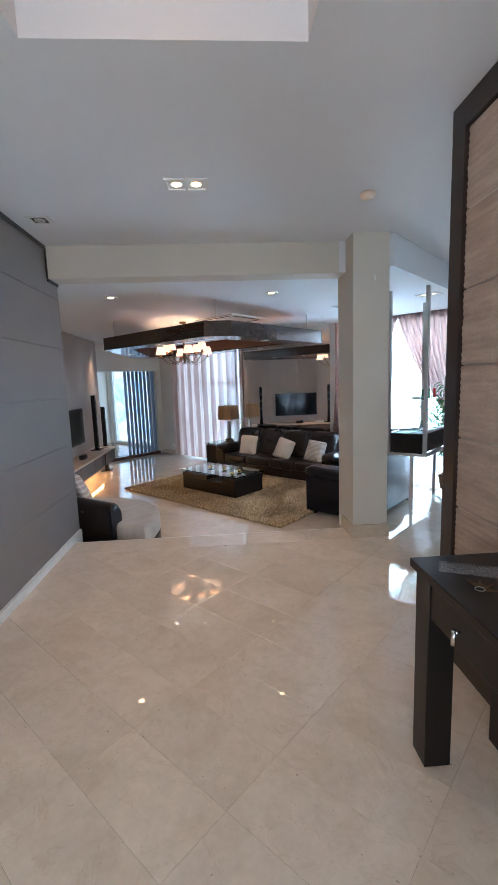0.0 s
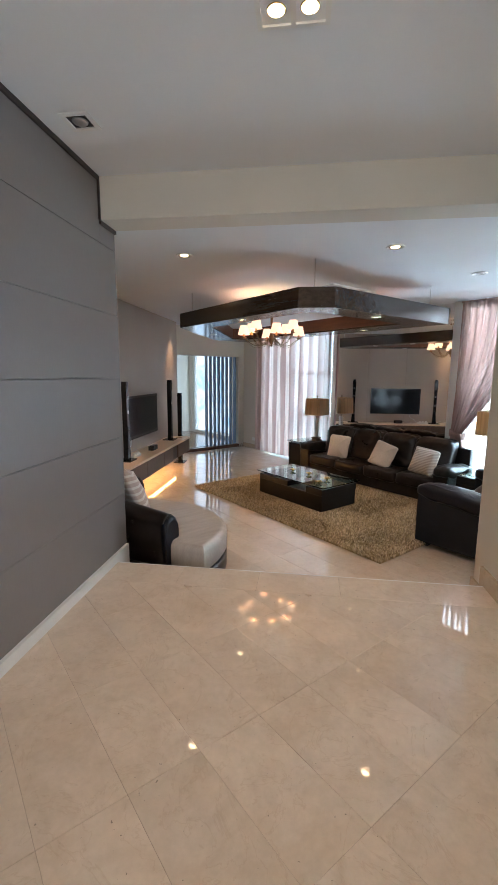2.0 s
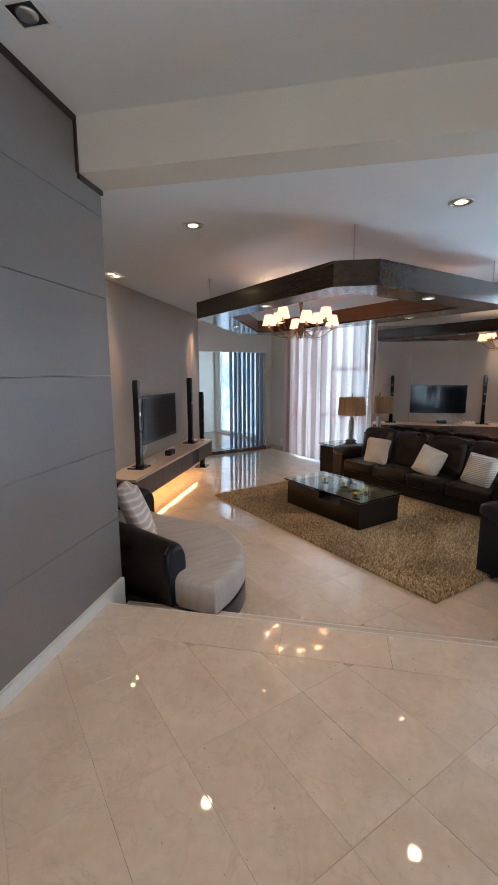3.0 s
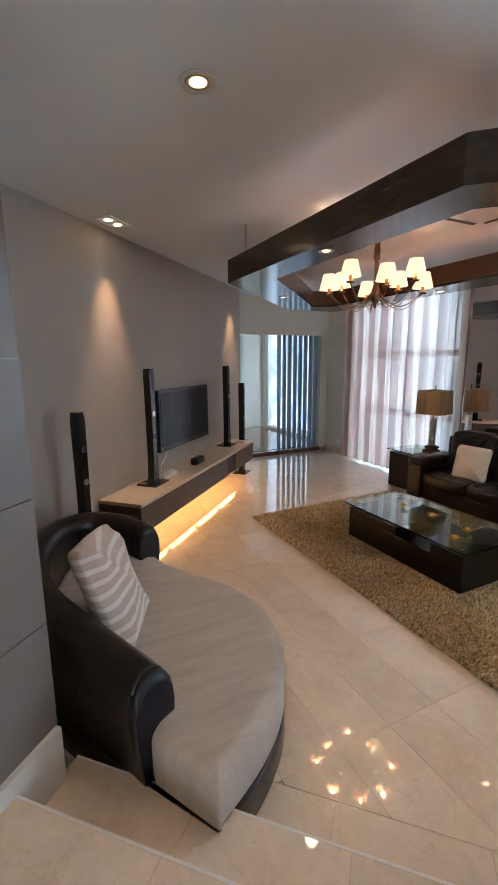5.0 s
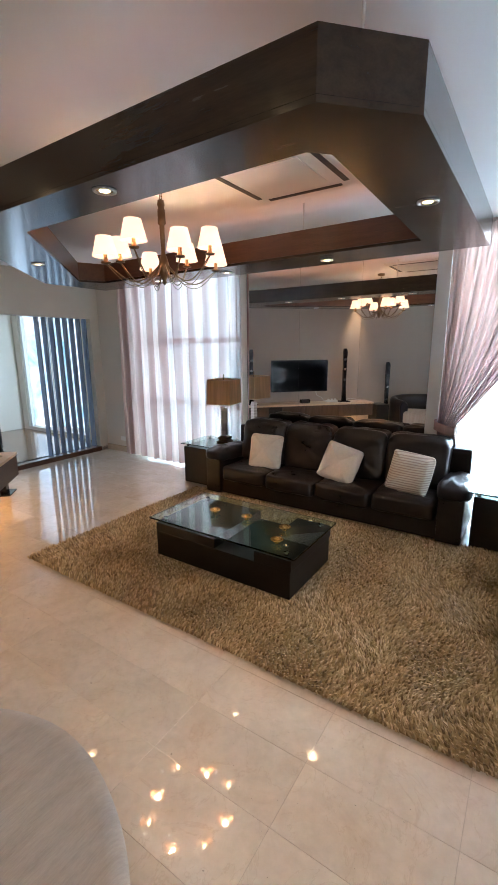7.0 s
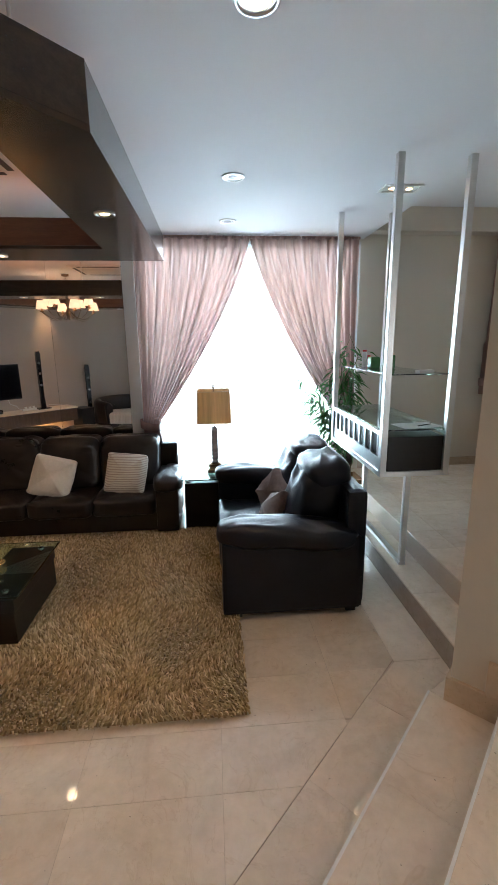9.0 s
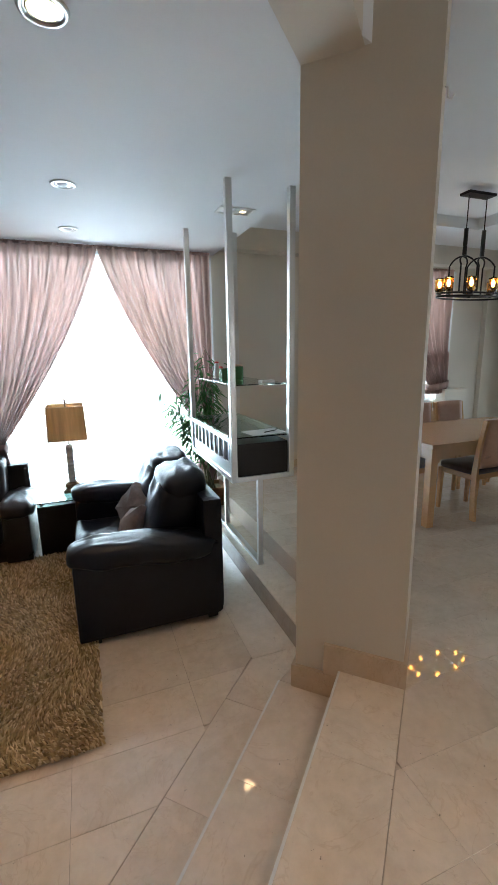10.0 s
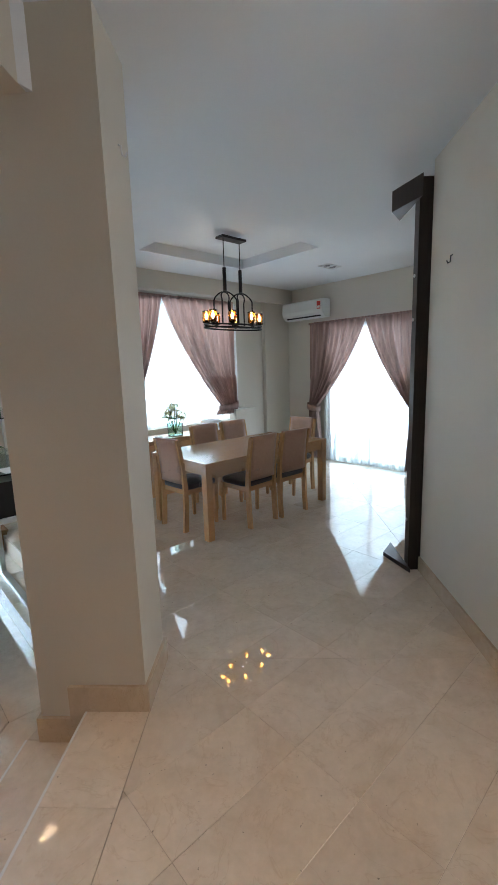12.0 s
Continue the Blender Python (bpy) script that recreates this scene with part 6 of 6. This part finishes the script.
for k in range(8):
    t = math.tau * (k + 0.5) / 8
    x, y = 0.37 * math.cos(t), 0.15 * math.sin(t)
    bm = NB()
    lathe(bm, [(0.002, 2.06), (0.022, 2.065), (0.022, 2.12), (0.015, 2.125)], (x, y, 0), 14)
    part("socket", bm, M["iron"], pd)
    bm = NB()
    lathe(bm, [(0.030, 2.09), (0.042, 2.10), (0.044, 2.20), (0.042, 2.22), (0.040, 2.20), (0.038, 2.105)], (x, y, 0), 18)
    part("glass_jar", bm, M["amber"], pd)
    bm = NB()
    lathe(bm, [(0.008, 2.126), (0.017, 2.15), (0.018, 2.17), (0.008, 2.195), (0.001, 2.20)], (x, y, 0), 12)
    part("bulb", bm, M["bulb"], pd)

# air conditioner
ac = thing("air_conditioner", "white wall air conditioner high on the dining room wall", "air conditioner", (3.8, 7.64, 2.40))
bm = NB()
prof = [(0.0, 0.0), (-0.13, 0.0), (-0.20, 0.06), (-0.215, 0.12), (-0.205, 0.26), (-0.17, 0.285), (0.0, 0.285)]
a_ = [bm.verts.new((x, -0.43, z)) for x, z in prof]
b_ = [bm.verts.new((x, 0.43, z)) for x, z in prof]
bm.faces.new(a_)
bm.faces.new(b_[::-1])
for i in range(len(prof)):
    j = (i + 1) % len(prof)
    bm.faces.new((a_[i], b_[i], b_[j], a_[j]))
bmesh.ops.recalc_face_normals(bm, faces=bm.faces)
part("housing", bm, M["white"], ac)
boxed("air_slot", (-0.175, -0.14, -0.36, 0.36, 0.012, 0.032), M["black_matt"], ac)
boxed("flap", (-0.212, -0.185, -0.37, 0.37, 0.058, 0.064), M["white"], ac)
boxed("sticker", (-0.2185, -0.2155, -0.40, -0.33, 0.12, 0.24), M["red"], ac, label="red and white energy sticker")
boxed("sticker_field", (-0.2200, -0.2190, -0.39, -0.34, 0.135, 0.17), M["paper"], ac)

# dark sliding door surround at the end of the pale wall
dr = thing("sliding_door_surround", "dark brown timber door jamb with projecting header", "door frame")
bm = NB()
prism(bm, ccw([tuple(hall(a, b))[:2] for a, b in ((2.19, 3.662), (2.42, 3.662), (2.42, 3.75), (2.19, 3.75))]), 0.0, 2.83)
part("jamb", bm, M["frame_dark"], dr)
bm = NB()
prism(bm, ccw([tuple(hall(a, b))[:2] for a, b in ((2.422, 3.60), (2.54, 3.90), (2.422, 4.10))]), 2.69, 2.83)
part("header", bm, M["frame_dark"], dr)
bm = NB()
prism(bm, ccw([tuple(hall(a, b))[:2] for a, b in ((2.422, 3.60), (2.54, 3.92), (2.422, 4.12))]), 0.001, 0.035)
part("threshold", bm, M["frame_dark"], dr)
for z in (2.2, 1.9, 0.4):
    q = hall(2.425, 3.70, z)
    bm = NB()
    tube(bm, [tuple(q), tuple(hall(2.432, 3.70, z))], 0.012, 10)
    part("door_stud", bm, M["metal"], dr)

# framed woven panel on the hall wall
wp = thing("woven_wall_panel", "tall dark-framed panel of woven beige grass cloth on the hall wall", "wall panel")


def hall_bar(a0, a1, b0, b1, z0, z1, name, material, parent):
    bm = NB()
    prism(bm, ccw([tuple(hall(a, b))[:2] for a, b in ((a0, b0), (a1, b0), (a1, b1), (a0, b1))]), z0, z1)
    return part(name, bm, material, parent)


hall_bar(2.22, 2.335, 2.235, 2.27, 0, 2.925, "stile", M["frame_dark"], wp)
hall_bar(-0.6, -0.48, 2.235, 2.27, 0, 2.925, "stile", M["frame_dark"], wp)
hall_bar(-0.479, 2.219, 2.235, 2.27, 2.80, 2.925, "rail", M["frame_dark"], wp)
hall_bar(-0.479, 2.219, 2.235, 2.27, 0, 0.12, "rail", M["frame_dark"], wp)
for k in range(7):
    z0 = 0.125 + k * 0.382
    bm = NB()
    nx, nz = 60, 22
    g = []
    for i in range(nz + 1):
        z = z0 + 0.376 * i / nz
        row = []
        for j in range(nx + 1):
            a = -0.475 + 2.69 * j / nx
            row.append(bm.verts.new(hall(a, 2.256 - 0.004 * (i % 2) - 0.004 * noise.noise(Vector((a * 9, z * 14, k))), z)))
        g.append(row)
    for r0, r1 in zip(g, g[1:]):
        for j in range(nx):
            bm.faces.new((r0[j], r0[j + 1], r1[j + 1], r1[j]))
    part("woven_strip", bm, M["woven"], wp)

# console table with loose things
cn_ = thing("console_table", "dark espresso console table with a drawer, against the woven hall panel", "console table")


def con(a0, a1, b0, b1, z0, z1, name, material=None, parent=None, label=""):
    o = hall_bar(a0, a1, b0, b1, z0, z1, name, material or M["espresso"], parent or cn_)
    bv = o.modifiers.new("edge", "BEVEL")
    bv.width, bv.segments = 0.003, 2
    return o


con(0.35, 1.66, 1.745, 2.23, 0.825, 0.86, "top")
for a in (1.53, 0.37):
    con(a, a + 0.11, 1.765, 1.875, 0, 0.823, "leg")
    con(a, a + 0.11, 2.11, 2.22, 0, 0.823, "leg")
con(0.485, 1.525, 1.772, 1.80, 0.665, 0.805, "drawer_front")
con(0.485, 1.525, 1.81, 2.20, 0.675, 0.82, "drawer_box")
con(1.56, 1.62, 1.88, 2.105, 0.67, 0.82, "apron")
q = hall(1.32, 1.771, 0.735)
bm = NB()
n1 = Vector(hall(0, -1)).normalized()
tube(bm, [q, q + n1 * 0.022], 0.006, 10)
tube(bm, [q + n1 * 0.022 + Vector((0, 0, 0.01)), q + n1 * 0.024 + Vector((0, 0, -0.045))], 0.008, 10)
part("drawer_pull", bm, M["chrome"], cn_, "chrome drop handle")
pbg = thing("plastic_bag", "small clear plastic bag lying on the console table", "plastic bag", tuple(hall(1.50, 1.93, 0.862)), 20)
bm = NB()
g = []
for i in range(13):
    row = []
    for j in range(9):
        x, y = -0.13 + 0.26 * i / 12, -0.05 + 0.10 * j / 8
        row.append(bm.verts.new((x, y + 0.01 * noise.noise(Vector((x * 20, 1, 2))), 0.004 + 0.022 * (1 - (2 * j / 8 - 1) ** 2) * (0.6 + noise.noise(Vector((x * 22, y * 30, 5)))))))
    g.append(row)
for r0, r1 in zip(g, g[1:]):
    for j in range(8):
        bm.faces.new((r0[j], r0[j + 1], r1[j + 1], r1[j])).smooth = True
part("film", bm, M["plastic_film"], pbg)
ky = thing("key_bunch", "bunch of dark keys on a ring on the console table", "keys", tuple(hall(1.36, 1.86, 0.862)), 40)
bm = NB()
tube(bm, [(0.016 * math.cos(t), 0.016 * math.sin(t), 0.004) for t in [math.tau * i / 14 for i in range(15)]], 0.0015, 6, caps=False)
part("ring", bm, M["metal"], ky)
for k in range(4):
    m = Matrix.Rotation(k * 0.7 - 0.3, 4, "Z")
    bm = NB()
    box(bm, 0.016, 0.036, -0.010, 0.010, 0.002 + k * 0.002, 0.004 + k * 0.002, m=m)
    box(bm, 0.0365, 0.066, -0.003, 0.004, 0.002 + k * 0.002, 0.004 + k * 0.002, m=m)
    part("key", bm, M["bronze"], ky)
cd = thing("card", "white card lying on the console table", "card", tuple(hall(1.30, 1.99, 0.861)), 30)
boxed("card_sheet", (-0.045, 0.045, -0.03, 0.03, 0, 0.002), M["paper"], cd)

# small fittings
for nm, q0, n0 in (("wall_hook", hall(4.10, 2.465, 2.52), Vector(hall(-1, 0))), ("wall_hook", hall(2.33, 3.31, 2.22), Vector(hall(1, 0)))):
    hk = thing(nm, "small white hook fixed high on the painted wall", "hook", tuple(q0), 0, "wall hooks")
    bm = NB()
    tube(bm, [(0, 0, 0.02), tuple(n0 * 0.012 + Vector((0, 0, 0.015))), tuple(n0 * 0.014 + Vector((0, 0, -0.02))), tuple(n0 * 0.028 + Vector((0, 0, -0.028))), tuple(n0 * 0.036 + Vector((0, 0, -0.012)))], 0.004, 7)
    part("hook_wire", bm, M["white"] if q0.z > 2.4 else M["steel_grey"], hk)
cv = thing("ceiling_air_vent", "white ceiling cassette vent with dark slots above the canopy", "ceiling vent", (-4.35, 6.05, CL))
boxed("frame", (-0.42, 0.42, -0.42, 0.42, -0.022, -0.001), M["white"], cv, bev=0.004)
for k in range(4):
    m = Matrix.Rotation(k * math.pi / 2, 4, "Z")
    bm = NB()
    box(bm, -0.30, 0.30, -0.375, -0.335, -0.026, -0.0225, m=m)
    part("slot", bm, M["black_matt"], cv)
boxed("grille", (-0.24, 0.24, -0.24, 0.24, -0.027, -0.0225), M["white"], cv)
sp_ = thing("power_socket", "white wall socket plate near the corner of the living room", "socket", (-8.75, 8.2, -0.10))
boxed("plate", (-0.07, 0.07, -0.012, 0, -0.04, 0.04), M["white"], sp_, bev=0.003)

# ---- floor tiles: each a slab with fine bevelled rims on the bed ----


def clip(poly, keep):
    """Clip a convex polygon by the half-planes (nx, ny, c): nx x + ny y <= c."""
    for nx, ny, c in keep:
        out = []
        for i, p in enumerate(poly):
            q = poly[(i + 1) % len(poly)]
            dp, dq = nx * p[0] + ny * p[1] - c, nx * q[0] + ny * q[1] - c
            if dp <= 0:
                out.append(p)
            if (dp < 0) != (dq < 0) and abs(dp - dq) > 1e-9:
                t = dp / (dp - dq)
                out.append((p[0] + (q[0] - p[0]) * t, p[1] + (q[1] - p[1]) * t))
        poly = out
        if len(poly) < 3:
            return []
    return poly


def area(poly):
    return abs(sum(a[0] * b[1] - b[0] * a[1] for a, b in zip(poly, poly[1:] + poly[:1]))) / 2


def tile_mesh(poly, z, gap=0.0007):
    """A tile on a convex outline round its own middle."""
    poly = ccw([tuple(p) for p in poly])
    cx, cy = sum(p[0] for p in poly) / len(poly), sum(p[1] for p in poly) / len(poly)
    bm = NB()

    def ring(inset, zz):
        out = []
        n_ = len(poly)
        for i in range(n_):
            a, b, c = poly[i - 1], poly[i], poly[(i + 1) % n_]
            e1 = Vector((b[0] - a[0], b[1] - a[1])).normalized()
            e2 = Vector((c[0] - b[0], c[1] - b[1])).normalized()
            n1, n2 = Vector((-e1.y, e1.x)), Vector((-e2.y, e2.x))
            h = (n1 + n2)
            k = inset / max(0.3, h.dot(n1))
            out.append(bm.verts.new((b[0] + h.x * k - cx, b[1] + h.y * k - cy, zz)))
        return out
    r0, r1, r2 = ring(0.00045, -0.012), ring(0.00045, -0.0009), ring(0.0013, 0.0)
    n_ = len(poly)
    for a, b in ((r0, r1), (r1, r2)):
        for i in range(n_):
            bm.faces.new((a[i], a[(i + 1) % n_], b[(i + 1) % n_], b[i]))
    bm.faces.new(r2)
    me = bpy.data.meshes.new("tile")
    bm.to_mesh(me)
    bm.free()
    me.materials.append(M["marble"])
    return me, (cx, cy, z)


whole = {}


def lay(parent, x0, x1, y0, y1, ox, oy, z, regions, w=0.615, h=0.3125):
    for i in range(int((x0 - ox) // w), int((x1 - ox) // w) + 1):
        for j in range(int((y0 - oy) // h), int((y1 - oy) // h) + 1):
            cell = [(ox + i * w, oy + j * h), (ox + (i + 1) * w, oy + j * h), (ox + (i + 1) * w, oy + (j + 1) * h), (ox + i * w, oy + (j + 1) * h)]
            for keep in regions:
                poly = clip(cell, keep)
                if len(poly) < 3 or area(poly) < 0.0015:
                    continue
                if abs(area(poly) - w * h) < 1e-6:
                    if z not in whole:
                        whole[z] = tile_mesh(cell, z)[0]
                    me, at = whole[z], ((cell[0][0] + cell[2][0]) / 2, (cell[0][1] + cell[2][1]) / 2, z)
                else:
                    me, at = tile_mesh(poly, z)
                ob = new("tile", me)
                ob.location = at
                ob.parent = parent


floor_up, floor_low, stair = bpy.data.objects["floor_upper"], bpy.data.objects["floor"], bpy.data.objects["step"]
r_ = S2
NOSE, LIP = 4.385, 4.705
# the hall part (before the nosing, between its walls) and the dining part
lay(floor_up, -5.0, 3.8, -2.2, 8.2, -0.955, 3.865, 0.0, [
    [(-r_, r_, NOSE - 0.30), (r_, r_, 2.62), (-r_, -r_, 1.0), (r_, -r_, 1.99)],
    [(-r_, -r_, -2.62), (-1, 0, 1.19), (1, 0, 3.8), (0, 1, 8.2), (r_, -r_, -2.32 + 0.0)],
    [(-r_, -r_, -2.62), (r_, -r_, 1.5), (-r_, r_, 2.32), (0, -1, -3.5), (1, 0, 3.8)]])


def strip(parent, a0, a1, b0, b1, z, length=0.62, along="b"):
    """A row of border tiles in the hall's axes."""
    n_ = max(1, round(((b1 - b0) if along == "b" else (a1 - a0)) / length))
    for k in range(n_):
        if along == "b":
            lo, hi = b0 + (b1 - b0) * k / n_, b0 + (b1 - b0) * (k + 1) / n_
            poly = [hall(a0, lo), hall(a0, hi), hall(a1, hi), hall(a1, lo)]
        else:
            lo, hi = a0 + (a1 - a0) * k / n_, a0 + (a1 - a0) * (k + 1) / n_
            poly = [hall(lo, b0), hall(lo, b1), hall(hi, b1), hall(hi, b0)]
        me, at = tile_mesh([tuple(p)[:2] for p in poly], z)
        ob = new("tile", me)
        ob.location = at
        ob.parent = parent


strip(floor_up, NOSE - 0.298, NOSE, -0.62, 2.40, 0.0)
strip(stair, NOSE, LIP, -0.62, 2.26, TREAD)
for y0 in (5.14, 5.75, 6.36, 6.97, 7.58):
    me, at = tile_mesh([(-1.43, y0), (-1.19, y0), (-1.19, y0 + 0.608), (-1.43, y0 + 0.608)], TREAD)
    ob = new("tile", me)
    ob.location, ob.parent = at, stair
lay(floor_low, -9.2, -1.43, 2.6, 8.2, -2.775, 4.97, FL, [
    [(r_, -r_, -LIP - 0.30), (1, 0, -1.43 - 0.30), (-1, 0, 9.2), (0, 1, 8.2), (-r_, -r_, 1.92)]], w=0.632, h=0.318)
strip(floor_low, LIP, LIP + 0.298, -1.9, 2.2, FL)
for y0 in (5.33, 5.95, 6.57, 7.19):
    me, at = tile_mesh([(-1.73, y0), (-1.43, y0), (-1.43, y0 + 0.62), (-1.73, y0 + 0.62)], FL)
    ob = new("tile", me)
    ob.location, ob.parent = at, floor_low
for poly, z_, par in (([hall(LIP, 2.262), (-1.43, 5.138), (-1.19, 5.138), hall(4.62, 2.61)], TREAD, stair), ([hall(4.385, 2.262), hall(LIP, 2.262), hall(4.62, 2.61), hall(4.385, 2.61)], TREAD, stair),
                      ([hall(LIP, 2.202), (-1.43, 5.12), (-1.43, 5.328), (-1.73, 5.328), hall(LIP + 0.298, 2.202)], FL, floor_low)):
    me, at = tile_mesh([tuple(p)[:2] for p in poly], z_)
    ob = new("tile", me)
    ob.location, ob.parent = at, par
# pale strips along the step edges
for nm, a_, z_ in (("nosing", NOSE, 0.0), ("nosing", LIP, TREAD)):
    bm = NB()
    prism(bm, ccw([tuple(hall(a, b))[:2] for a, b in ((a_ - 0.0005, -0.62), (a_ + 0.010, -0.62), (a_ + 0.010, 2.26), (a_ - 0.0005, 2.26))]), z_ - 0.02, z_ + 0.0006)
    ob = part(nm, bm, M["white"], stair, "pale polished stone edge of the step")
